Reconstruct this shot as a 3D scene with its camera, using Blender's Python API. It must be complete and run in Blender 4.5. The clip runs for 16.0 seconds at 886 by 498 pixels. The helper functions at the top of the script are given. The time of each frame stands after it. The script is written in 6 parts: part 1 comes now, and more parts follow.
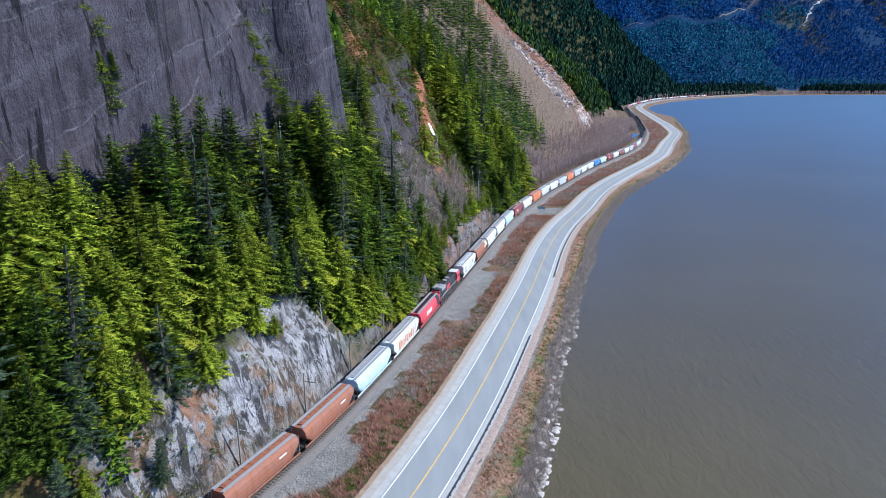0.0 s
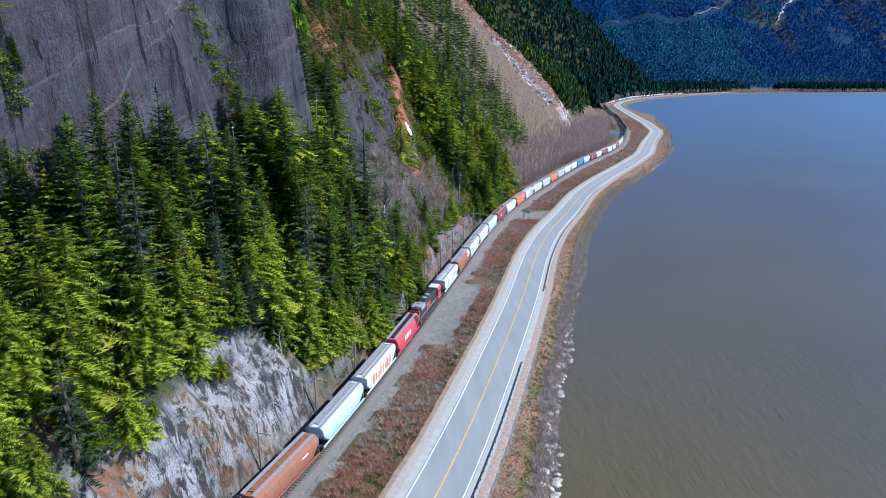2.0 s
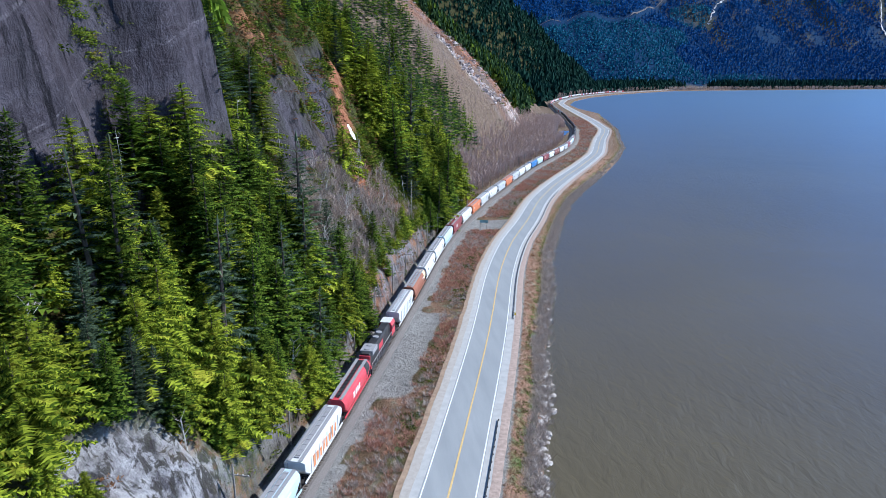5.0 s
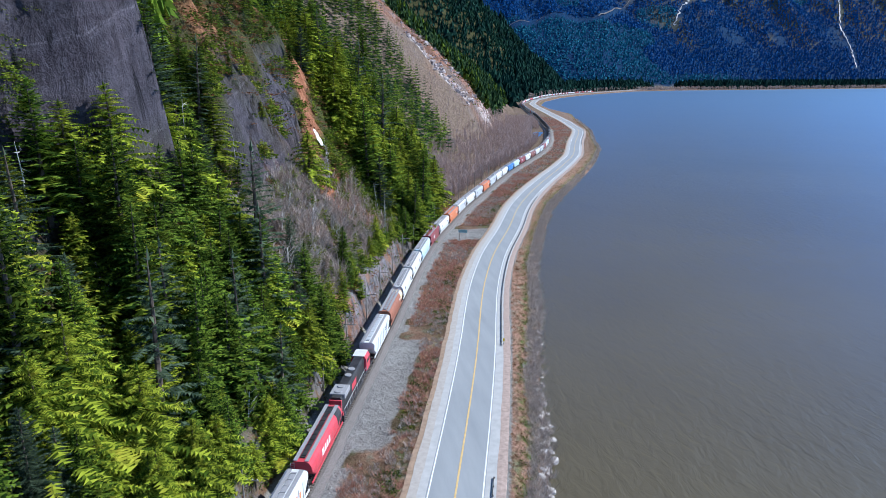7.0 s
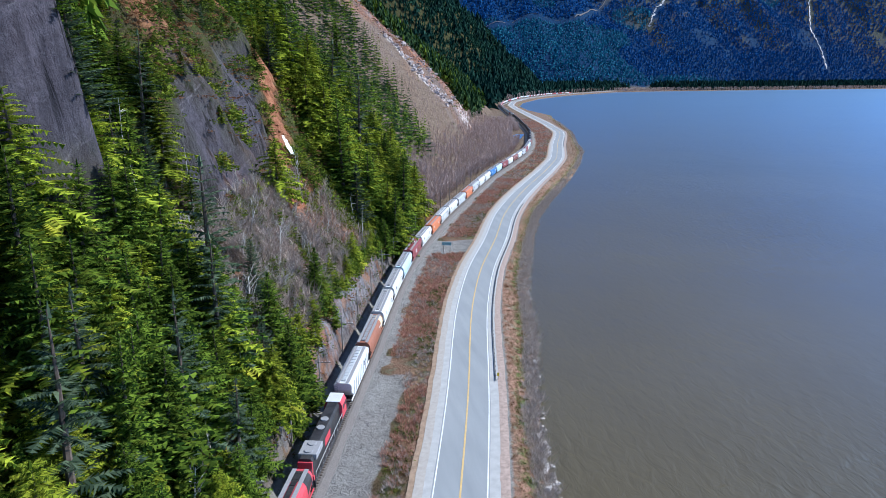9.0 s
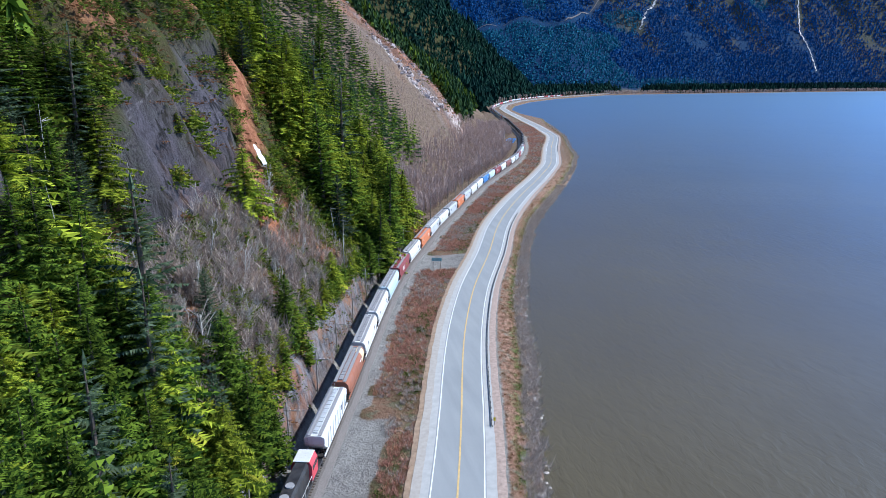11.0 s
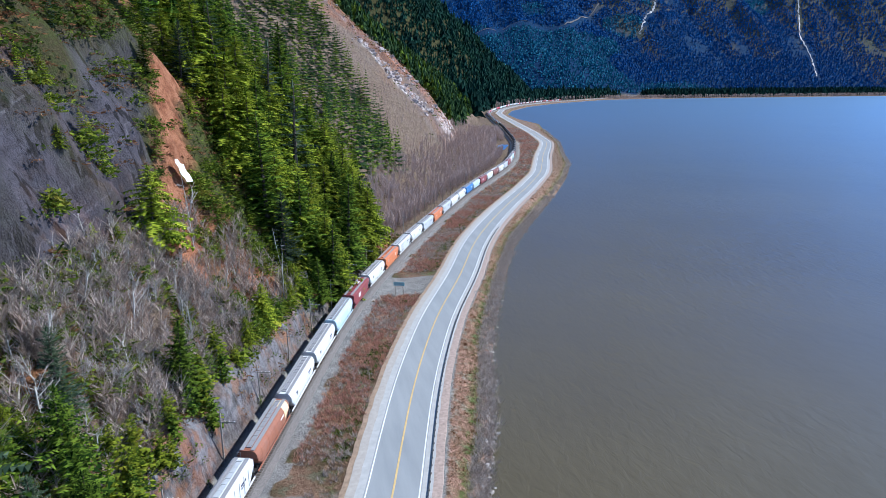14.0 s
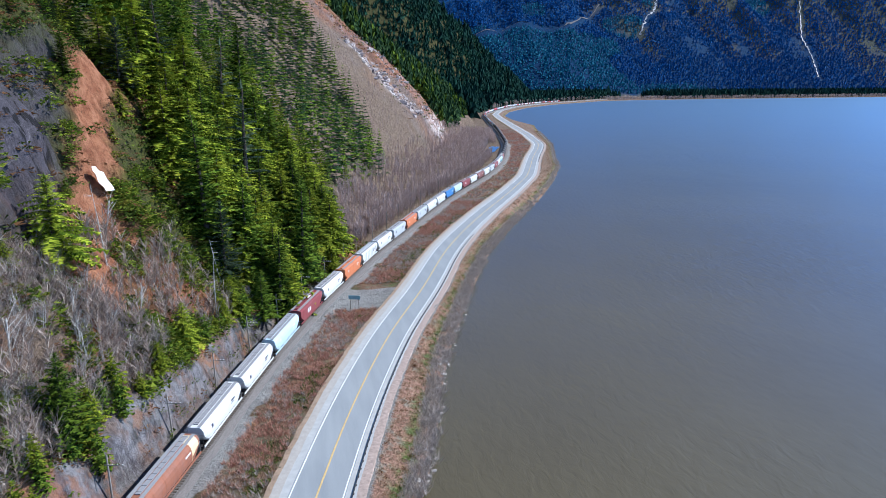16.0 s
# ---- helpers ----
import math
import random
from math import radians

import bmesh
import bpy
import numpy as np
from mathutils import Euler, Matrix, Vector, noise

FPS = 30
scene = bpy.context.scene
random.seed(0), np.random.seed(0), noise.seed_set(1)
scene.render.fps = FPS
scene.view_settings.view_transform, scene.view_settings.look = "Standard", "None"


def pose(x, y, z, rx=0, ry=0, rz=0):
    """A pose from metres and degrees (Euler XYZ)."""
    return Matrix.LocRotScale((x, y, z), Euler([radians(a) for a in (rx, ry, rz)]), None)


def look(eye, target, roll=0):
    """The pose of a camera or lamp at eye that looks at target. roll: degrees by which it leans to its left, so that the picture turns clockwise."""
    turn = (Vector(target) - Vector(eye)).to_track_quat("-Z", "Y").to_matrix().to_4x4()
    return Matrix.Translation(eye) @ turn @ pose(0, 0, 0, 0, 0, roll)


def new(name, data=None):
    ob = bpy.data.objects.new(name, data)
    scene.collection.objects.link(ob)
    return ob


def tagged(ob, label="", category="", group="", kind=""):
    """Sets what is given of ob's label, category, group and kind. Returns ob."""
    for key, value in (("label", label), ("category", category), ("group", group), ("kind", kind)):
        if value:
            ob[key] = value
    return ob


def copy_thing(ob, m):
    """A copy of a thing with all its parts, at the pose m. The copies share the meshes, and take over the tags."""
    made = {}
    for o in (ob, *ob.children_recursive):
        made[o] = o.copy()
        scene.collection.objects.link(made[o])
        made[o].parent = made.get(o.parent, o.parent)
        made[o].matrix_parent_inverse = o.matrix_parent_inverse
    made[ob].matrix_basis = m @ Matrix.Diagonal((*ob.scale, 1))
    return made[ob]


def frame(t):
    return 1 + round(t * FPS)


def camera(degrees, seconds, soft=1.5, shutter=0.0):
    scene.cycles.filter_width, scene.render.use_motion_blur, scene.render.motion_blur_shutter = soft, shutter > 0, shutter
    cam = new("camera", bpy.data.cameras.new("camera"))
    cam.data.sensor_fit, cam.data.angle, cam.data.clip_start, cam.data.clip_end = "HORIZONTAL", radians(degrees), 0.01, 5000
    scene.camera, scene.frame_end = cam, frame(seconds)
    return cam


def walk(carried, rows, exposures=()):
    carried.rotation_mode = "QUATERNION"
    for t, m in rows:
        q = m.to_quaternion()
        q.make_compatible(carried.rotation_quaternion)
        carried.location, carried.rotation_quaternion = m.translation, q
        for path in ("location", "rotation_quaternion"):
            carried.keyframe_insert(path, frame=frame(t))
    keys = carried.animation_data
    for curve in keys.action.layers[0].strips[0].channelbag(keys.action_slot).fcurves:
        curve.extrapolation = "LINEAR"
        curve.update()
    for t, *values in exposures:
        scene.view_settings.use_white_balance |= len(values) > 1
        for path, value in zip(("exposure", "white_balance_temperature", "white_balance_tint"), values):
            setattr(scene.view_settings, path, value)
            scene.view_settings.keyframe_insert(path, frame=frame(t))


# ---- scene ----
cam = camera(69.7, 16.0, soft=0.8)
METRES, EYE, TILT, LEAN, TURN = 128.0, 56.5, -15.0, 0.0, 0.0
ROWS = [
    (0.0, 0.0, 0.0, 0.0, 0.0, 0.0, -0.0),
    (0.5, 0.0002, 0.0334, 0.0067, -0.35, -0.03, 0.09),
    (1.0, -0.0003, 0.0665, 0.0142, -0.81, -0.09, 0.18),
    (1.5, -0.0007, 0.0989, 0.0215, -1.3, -0.14, 0.33),
    (2.0, -0.0017, 0.1316, 0.0291, -1.95, -0.18, 0.46),
    (2.5, -0.0026, 0.1638, 0.0365, -2.8, -0.22, 0.73),
    (3.0, -0.0034, 0.1959, 0.0442, -3.65, -0.26, 0.97),
    (3.5, -0.0042, 0.2282, 0.0517, -4.42, -0.29, 1.19),
    (4.0, -0.0047, 0.2605, 0.0592, -5.18, -0.32, 1.4),
    (6.5, -0.0021, 0.4166, 0.0978, -8.79, -0.43, 2.47),
    (7.0, -0.0007, 0.4479, 0.1056, -9.3, -0.43, 2.62),
    (7.5, 0.0013, 0.4788, 0.1134, -9.87, -0.43, 2.79),
    (8.0, 0.004, 0.5091, 0.1214, -10.38, -0.41, 2.95),
    (8.5, 0.0072, 0.5394, 0.1293, -10.84, -0.42, 3.09),
    (9.0, 0.0107, 0.5696, 0.1375, -11.24, -0.42, 3.19),
    (11.5, 0.0534, 0.707, 0.1738, -11.98, -0.12, 3.45),
    (12.0, 0.0691, 0.73, 0.1803, -11.95, -0.04, 3.46),
    (12.5, 0.0866, 0.7522, 0.1864, -11.94, 0.02, 3.43),
    (13.0, 0.1063, 0.7724, 0.1922, -11.93, 0.07, 3.4),
    (13.5, 0.1275, 0.791, 0.1976, -11.92, 0.11, 3.38),
    (14.0, 0.15, 0.8085, 0.2026, -11.91, 0.16, 3.37),
    (14.5, 0.1742, 0.8251, 0.2069, -11.88, 0.2, 3.36),
    (15.0, 0.1981, 0.8399, 0.2107, -11.85, 0.24, 3.35),
    (15.5, 0.225, 0.8551, 0.2143, -11.81, 0.25, 3.37),
    (16.0, 0.2524, 0.8702, 0.218, -11.74, 0.26, 3.34),
]
walk(cam, [(t, pose(0, 0, EYE, TILT, LEAN, TURN) @ pose(METRES * x, METRES * y, METRES * z, 90 + pitch, roll, yaw)) for t, x, y, z, yaw, pitch, roll in ROWS],
     exposures=[(0.0, 0.6, 5650, 9), (16.0, 0.6, 5650, 9)])

# ---- light ----
SUN_DIR = Vector((0.74, 0.02, 0.66)).normalized()          # from the ground towards the sun
world = bpy.data.worlds.new("sky")
scene.world = world
world.use_nodes = True
wn = world.node_tree
sky = wn.nodes.new("ShaderNodeTexSky")
sky.sky_type = "NISHITA"
sky.sun_disc = False
sky.sun_elevation = math.asin(SUN_DIR.z)
sky.sun_rotation = math.atan2(SUN_DIR.x, SUN_DIR.y)
sky.air_density, sky.dust_density, sky.ozone_density = 1.0, 0.0, 6.0
sky.altitude = 2500
wn.nodes["Background"].inputs["Strength"].default_value = 0.13
wn.links.new(sky.outputs["Color"], wn.nodes["Background"].inputs["Color"])
sun_data = bpy.data.lights.new("sun", "SUN")
sun_data.energy, sun_data.angle, sun_data.color = 4.3, radians(0.7), (1.0, 0.95, 0.87)
sun = new("sun", sun_data)
sun.matrix_world = look(SUN_DIR * 200, (0, 0, 0))


# ---- materials ----
class Nodes:
    """Short hand for node trees."""

    def __init__(self, name, rough=0.85, metal=0.0, spec=0.3):
        self.m = bpy.data.materials.new(name)
        self.m.use_nodes = True
        self.t = self.m.node_tree
        self.b = self.t.nodes["Principled BSDF"]
        self.b.inputs["Roughness"].default_value = rough
        self.b.inputs["Metallic"].default_value = metal
        self.b.inputs["Specular IOR Level"].default_value = spec

    def n(self, kind, **kw):
        node = self.t.nodes.new(kind)
        for k, v in kw.items():
            node.inputs[k.replace("_", " ")].default_value = v
        return node

    def link(self, a, b):
        self.t.links.new(a, b)

    def coords(self, scale=(1, 1, 1), turn=(0, 0, 0)):
        c = self.t.nodes.new("ShaderNodeTexCoord")
        mp = self.t.nodes.new("ShaderNodeMapping")
        mp.inputs["Scale"].default_value = scale
        mp.inputs["Rotation"].default_value = [radians(a) for a in turn]
        self.link(c.outputs["Object"], mp.inputs["Vector"])
        return mp.outputs["Vector"]

    def stretched(self, turn, scale):
        """Coordinates turned first and then scaled."""
        mp = self.t.nodes.new("ShaderNodeMapping")
        mp.inputs["Scale"].default_value = scale
        self.link(self.coords((1, 1, 1), turn), mp.inputs["Vector"])
        return mp.outputs["Vector"]

    def noise(self, scale, detail=6, rough=0.6, vec=None, distort=0.0):
        node = self.n("ShaderNodeTexNoise", Scale=scale, Detail=detail, Roughness=rough, Distortion=distort)
        self.link(vec if vec is not None else self.coords(), node.inputs["Vector"])
        return node.outputs["Fac"]

    def ramp(self, fac, lo, hi):
        node = self.n("ShaderNodeMapRange")
        node.inputs["From Min"].default_value, node.inputs["From Max"].default_value = lo, hi
        self.link(fac, node.inputs["Value"])
        return node.outputs["Result"]

    def mul(self, a, b, op="MULTIPLY"):
        node = self.t.nodes.new("ShaderNodeMath")
        node.operation, node.use_clamp = op, True
        for i, v in enumerate((a, b)):
            if isinstance(v, (int, float)):
                node.inputs[i].default_value = v
            else:
                self.link(v, node.inputs[i])
        return node.outputs[0]

    def mix(self, fac, a, b, kind="MIX"):
        node = self.t.nodes.new("ShaderNodeMix")
        node.data_type, node.blend_type = "RGBA", kind
        for sock, v in ((node.inputs["Factor"], fac), (node.inputs["A"], a), (node.inputs["B"], b)):
            if isinstance(v, (int, float)):
                sock.default_value = v
            elif isinstance(v, tuple):
                sock.default_value = (*v, 1) if len(v) == 3 else v
            else:
                self.link(v, sock)
        return node.outputs["Result"]

    def color(self, c):
        if isinstance(c, tuple):
            self.b.inputs["Base Color"].default_value = (*c, 1)
        else:
            self.link(c, self.b.inputs["Base Color"])
        return self

    def bump(self, fac, strength=0.5, distance=0.1):
        node = self.n("ShaderNodeBump", Strength=strength, Distance=distance)
        self.link(fac, node.inputs["Height"])
        self.link(node.outputs["Normal"], self.b.inputs["Normal"])
        return self

    def island(self):
        return self.t.nodes.new("ShaderNodeNewGeometry").outputs["Random Per Island"]

    def obrandom(self):
        return self.t.nodes.new("ShaderNodeObjectInfo").outputs["Random"]

    def attr(self, name):
        a = self.t.nodes.new("ShaderNodeAttribute")
        a.attribute_name = name
        sep = self.t.nodes.new("ShaderNodeSeparateColor")
        self.link(a.outputs["Color"], sep.inputs["Color"])
        return (*[sep.outputs[k] for k in ("Red", "Green", "Blue")], a.outputs["Alpha"])


def foliage(name, dark, light, warm, rough=0.9, by_object=True):
    """Leaves whose tint varies from spray to spray and from plant to plant."""
    k = Nodes(name, rough, spec=0.05)
    c = k.mix(k.ramp(k.island(), 0.3, 0.85), dark, light)
    big = k.noise(0.35, 3)
    c = k.mix(k.ramp(big, 0.56, 0.8), c, warm)
    if by_object:
        hs = k.t.nodes.new("ShaderNodeHueSaturation")
        k.link(k.ramp(k.mul(k.obrandom(), 1.0), -1.4, 2.2), hs.inputs["Value"])
        hs.inputs["Value"].default_value = 1
        mr = k.n("ShaderNodeMapRange")
        mr.inputs["To Min"].default_value, mr.inputs["To Max"].default_value = 0.65, 1.35
        k.link(k.obrandom(), mr.inputs["Value"])
        k.link(mr.outputs["Result"], hs.inputs["Value"])
        k.link(c, hs.inputs["Color"])
        c = hs.outputs["Color"]
    k.color(c)
    out = k.t.nodes["Material Output"]
    tr = k.t.nodes.new("ShaderNodeBsdfTranslucent")
    k.link(c, tr.inputs["Color"])
    mx = k.t.nodes.new("ShaderNodeMixShader")
    mx.inputs["Fac"].default_value = 0.32
    k.link(k.b.outputs["BSDF"], mx.inputs[1])
    k.link(tr.outputs["BSDF"], mx.inputs[2])
    k.link(mx.outputs["Shader"], out.inputs["Surface"])
    return k.m


def plain(name, c, var=0.25, rough=0.7, metal=0.0, scale=2.0, bump=0.0, spec=0.3):
    """A painted or natural surface with blotches and fine grain."""
    k = Nodes(name, rough, metal, spec)
    dark = tuple(v * (1 - var) for v in c)
    light = tuple(min(1, v * (1 + var * 0.6)) for v in c)
    col = k.mix(k.ramp(k.noise(scale), 0.3, 0.7), dark, light)
    col = k.mix(k.mul(k.ramp(k.noise(scale * 14, 3), 0.4, 0.75), var), col, dark)
    k.color(col)
    if bump:
        k.bump(k.noise(scale * 6), bump, 0.03)
    return k.m


def car_paint(name, c, grime=(0.12, 0.09, 0.07), dirt=0.45, rough=0.5):
    """Railcar paint: faded, streaked downwards, dusty and rusty."""
    k = Nodes(name, rough, spec=0.35)
    faded = tuple(v * 0.8 + 0.04 for v in c)
    col = k.mix(k.ramp(k.noise(0.6), 0.35, 0.7), c, faded)
    streak = k.ramp(k.noise(1.0, 5, 0.65, k.coords((2.2, 2.2, 0.16))), 0.48, 0.75)
    col = k.mix(k.mul(streak, dirt), col, grime)
    col = k.mix(k.mul(k.ramp(k.noise(7.0, 4), 0.62, 0.7), 0.6), col, (0.16, 0.07, 0.035))
    k.color(col).bump(k.noise(3.0), 0.1, 0.02)
    return k.m


def ground_material():
    k = Nodes("ground", 0.95, spec=0.1)
    rock, moss, soil, gravel = k.attr("zone_a")
    tan, white, twig, lawn = k.attr("zone_b")
    floor_c, scree, streak = k.attr("zone_c")[:3]
    fine, mid, big = k.noise(2.2, 8, 0.7), k.noise(0.45, 6), k.noise(0.06, 4)
    col = k.mix(k.ramp(fine, 0.3, 0.7), (0.03, 0.026, 0.014), (0.09, 0.075, 0.035))
    col = k.mix(k.mul(k.ramp(mid, 0.45, 0.65), 0.7), col, (0.055, 0.075, 0.018))
    # twiggy brown floor under bare trees
    col = k.mix(k.mul(twig, k.ramp(fine, 0.2, 0.6)), col, k.mix(k.ramp(mid, 0.35, 0.65), (0.15, 0.105, 0.085), (0.27, 0.19, 0.15)))
    # red soil and dead fern
    red = k.mix(k.ramp(mid, 0.35, 0.65), (0.22, 0.078, 0.04), (0.4, 0.18, 0.1))
    col = k.mix(k.mul(soil, k.ramp(fine, 0.25, 0.5)), col, red)
    # bare rock, in slabs with stains running down and pale fracture streaks
    run = k.noise(1.0, 7, 0.65, k.coords((0.55, 0.55, 0.07)), 0.4)
    tilted = k.noise(1.0, 8, 0.7, k.coords((0.8, 0.8, 0.28), (20, 14, 0)), 0.6)
    stone = k.mix(k.ramp(run, 0.35, 0.66), (0.04, 0.034, 0.042), (0.098, 0.084, 0.101))
    stone = k.mix(k.mul(k.ramp(big, 0.4, 0.65), 0.5), stone, (0.11, 0.105, 0.125))
    crack = k.n("ShaderNodeTexVoronoi", Scale=1.0)
    crack.feature = "DISTANCE_TO_EDGE"
    k.link(k.coords((0.16, 0.16, 0.07), (20, 30, 15)), crack.inputs["Vector"])
    stone = k.mix(k.mul(k.ramp(crack.outputs["Distance"], 0.014, 0.0), 0.55), stone, (0.022, 0.02, 0.024))
    # pale veins that climb along the face, and dark wet runs down it
    vein = k.noise(1.0, 7, 0.7, k.stretched((-24, 0, 0), (0.09, 0.045, 0.34)), 0.5)
    stone = k.mix(k.mul(k.ramp(vein, 0.48, 0.66), 0.5), stone, (0.155, 0.14, 0.165))
    for turn, size, shift in ((-24, 0.021, 0.0), (-33, 0.013, 2.0)):
        line = k.n("ShaderNodeTexWave", Scale=size, Distortion=2.2, Detail=4.0, Phase_Offset=shift)
        line.bands_direction = "Z"
        line.inputs["Detail Scale"].default_value = 1.6
        k.link(k.stretched((turn, 0, 0), (0.25, 1, 1)), line.inputs["Vector"])
        stone = k.mix(k.mul(k.mul(k.ramp(line.outputs["Fac"], 0.9988, 0.9999), 0.5), k.ramp(k.noise(0.5, 7, 0.8), 0.42, 0.6)), stone, (0.27, 0.25, 0.27))
    chip = k.noise(0.9, 8, 0.85, k.coords((1, 1, 0.6), (15, 0, 0)), 0.4)
    stone = k.mix(k.mul(k.ramp(chip, 0.56, 0.62), 0.4), stone, (0.17, 0.16, 0.185))
    stone = k.mix(k.mul(k.ramp(chip, 0.43, 0.38), 0.6), stone, (0.018, 0.017, 0.02))
    wet = k.noise(1.0, 5, 0.6, k.coords((0.45, 0.45, 0.035)), 0.35)
    stone = k.mix(k.mul(k.ramp(wet, 0.57, 0.61), 0.9), stone, (0.014, 0.013, 0.016))
    stone = k.mix(k.mul(k.ramp(k.noise(0.11, 5, 0.6, k.coords((1, 1, 0.35))), 0.52, 0.6), 0.55), stone, (0.05, 0.046, 0.055))
    stone = k.mix(k.mul(k.ramp(k.noise(0.3, 8, 0.8, k.coords((0.6, 0.25, 1.1), (35, 12, 0)), 0.5), 0.6, 0.75), 0.4), stone, (0.14, 0.132, 0.145))
    stone = k.mix(k.mul(k.ramp(k.noise(3.5, 5, 0.8), 0.4, 0.7), 0.35), stone, (0.03, 0.027, 0.031))
    stone = k.mix(k.mul(k.ramp(k.noise(0.28, 5, 0.65), 0.36, 0.56), white), stone, k.mix(k.ramp(fine, 0.3, 0.7), (0.3, 0.285, 0.3), (0.56, 0.54, 0.55)))
    stone = k.mix(k.mul(k.ramp(k.noise(1.0, 8, 0.72, k.coords((0.8, 0.8, 0.2), (20, 14, 0)), 0.7), 0.5, 0.55), k.mul(white, 0.92)), stone, (0.05, 0.043, 0.045))
    stone = k.mix(k.mul(k.ramp(mid, 0.5, 0.62), k.mul(soil, 0.8)), stone, (0.2, 0.085, 0.045))
    col = k.mix(rock, col, stone)
    col = k.mix(k.mul(soil, k.mul(k.ramp(mid, 0.42, 0.58), 0.85)), col, red)
    wash = k.noise(1.0, 6, 0.65, k.coords((0.035, 0.035, 0.012), (10, 0, 0)), 0.6)
    col = k.mix(k.mul(k.ramp(wash, 0.54, 0.6), k.mul(scree, 0.5)), col, (0.3, 0.25, 0.23))
    col = k.mix(k.mul(k.ramp(wash, 0.46, 0.4), k.mul(scree, 0.9)), col, (0.13, 0.07, 0.05))
    pale = k.noise(0.16, 7, 0.75, k.coords((1, 1, 0.5), (0, 20, 0)), 0.5)
    col = k.mix(k.mul(streak, k.ramp(pale, 0.44, 0.5)), col, k.mix(k.ramp(mid, 0.4, 0.6), (0.42, 0.37, 0.35), (0.72, 0.68, 0.66)))
    # moss and low green plants
    col = k.mix(k.mul(moss, k.ramp(fine, 0.35, 0.55)), col, k.mix(k.ramp(mid, 0.3, 0.7), (0.035, 0.06, 0.012), (0.13, 0.14, 0.025)))
    # dry bank
    bank = k.mix(k.ramp(fine, 0.3, 0.7), (0.24, 0.125, 0.08), (0.45, 0.28, 0.2))
    bank = k.mix(k.ramp(mid, 0.5, 0.62), bank, (0.3, 0.25, 0.19))
    col = k.mix(tan, col, bank)
    col = k.mix(k.mul(lawn, k.ramp(mid, 0.42, 0.56)), col, (0.1, 0.14, 0.03))
    # far mountains: blue distance haze put into the ground colour
    floor_haze = floor_c
    col = k.mix(floor_haze, col, k.mix(k.ramp(k.noise(0.03, 6), 0.3, 0.7), (0.004, 0.024, 0.066), (0.007, 0.04, 0.1)))
    # crushed stone
    grit = k.mix(k.ramp(k.noise(9.0, 4, 0.8), 0.3, 0.7), (0.13, 0.12, 0.11), (0.34, 0.33, 0.31))
    grit = k.mix(k.mul(k.ramp(mid, 0.4, 0.6), 0.35), grit, (0.4, 0.39, 0.35))
    col = k.mix(k.ramp(k.mul(gravel, k.ramp(fine, -0.3, 0.6)), 0.25, 0.5), col, grit)
    k.color(col)
    hgt = k.t.nodes.new("ShaderNodeMath")
    k.link(tilted, hgt.inputs[0])
    k.link(k.mul(fine, 0.45), hgt.inputs[1])
    k.bump(hgt.outputs[0], 0.85, 1.2)
    return k.m


def asphalt_material():
    k = Nodes("asphalt", 0.88, spec=0.25)
    col = k.mix(k.ramp(k.noise(0.35, 5, 0.6, k.coords((1, 0.12, 1), (0, 0, 22))), 0.3, 0.7), (0.255, 0.275, 0.285), (0.325, 0.345, 0.35))
    col = k.mix(k.mul(k.ramp(k.noise(18, 3), 0.45, 0.8), 0.35), col, (0.14, 0.15, 0.155))
    k.color(k.mix(k.mul(k.ramp(k.noise(0.05, 3), 0.45, 0.7), 0.3), col, (0.34, 0.35, 0.35)))
    k.bump(k.noise(25, 3), 0.25, 0.01)
    return k.m


def water_material():
    k = Nodes("lake_water", 0.16, spec=0.5)
    k.b.inputs["IOR"].default_value = 1.33
    silt = k.mix(k.ramp(k.noise(0.012, 4), 0.35, 0.7), (0.094, 0.073, 0.028), (0.112, 0.089, 0.037))
    k.color(silt)
    wave = k.noise(0.55, 5, 0.55, k.coords((1.0, 0.45, 1), (0, 0, -20)), 0.6)
    swell = k.noise(0.05, 3)
    add = k.t.nodes.new("ShaderNodeMath")
    k.link(k.mul(wave, k.ramp(k.noise(0.008, 3), 0.3, 0.75)), add.inputs[0])
    k.link(swell, add.inputs[1])
    k.bump(add.outputs[0], 0.5, 0.9)
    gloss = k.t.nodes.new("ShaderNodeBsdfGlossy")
    # reflection tinted blue here, to stand in for a bluer sky
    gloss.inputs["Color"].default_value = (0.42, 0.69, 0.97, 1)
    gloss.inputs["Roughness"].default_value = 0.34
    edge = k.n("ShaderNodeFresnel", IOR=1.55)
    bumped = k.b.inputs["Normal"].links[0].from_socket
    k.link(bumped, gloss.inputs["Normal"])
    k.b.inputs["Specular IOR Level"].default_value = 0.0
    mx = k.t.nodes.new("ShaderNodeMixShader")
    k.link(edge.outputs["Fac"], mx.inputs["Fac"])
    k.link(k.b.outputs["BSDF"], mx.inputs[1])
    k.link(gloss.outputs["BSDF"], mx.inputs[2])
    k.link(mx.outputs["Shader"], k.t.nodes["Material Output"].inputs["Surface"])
    return k.m


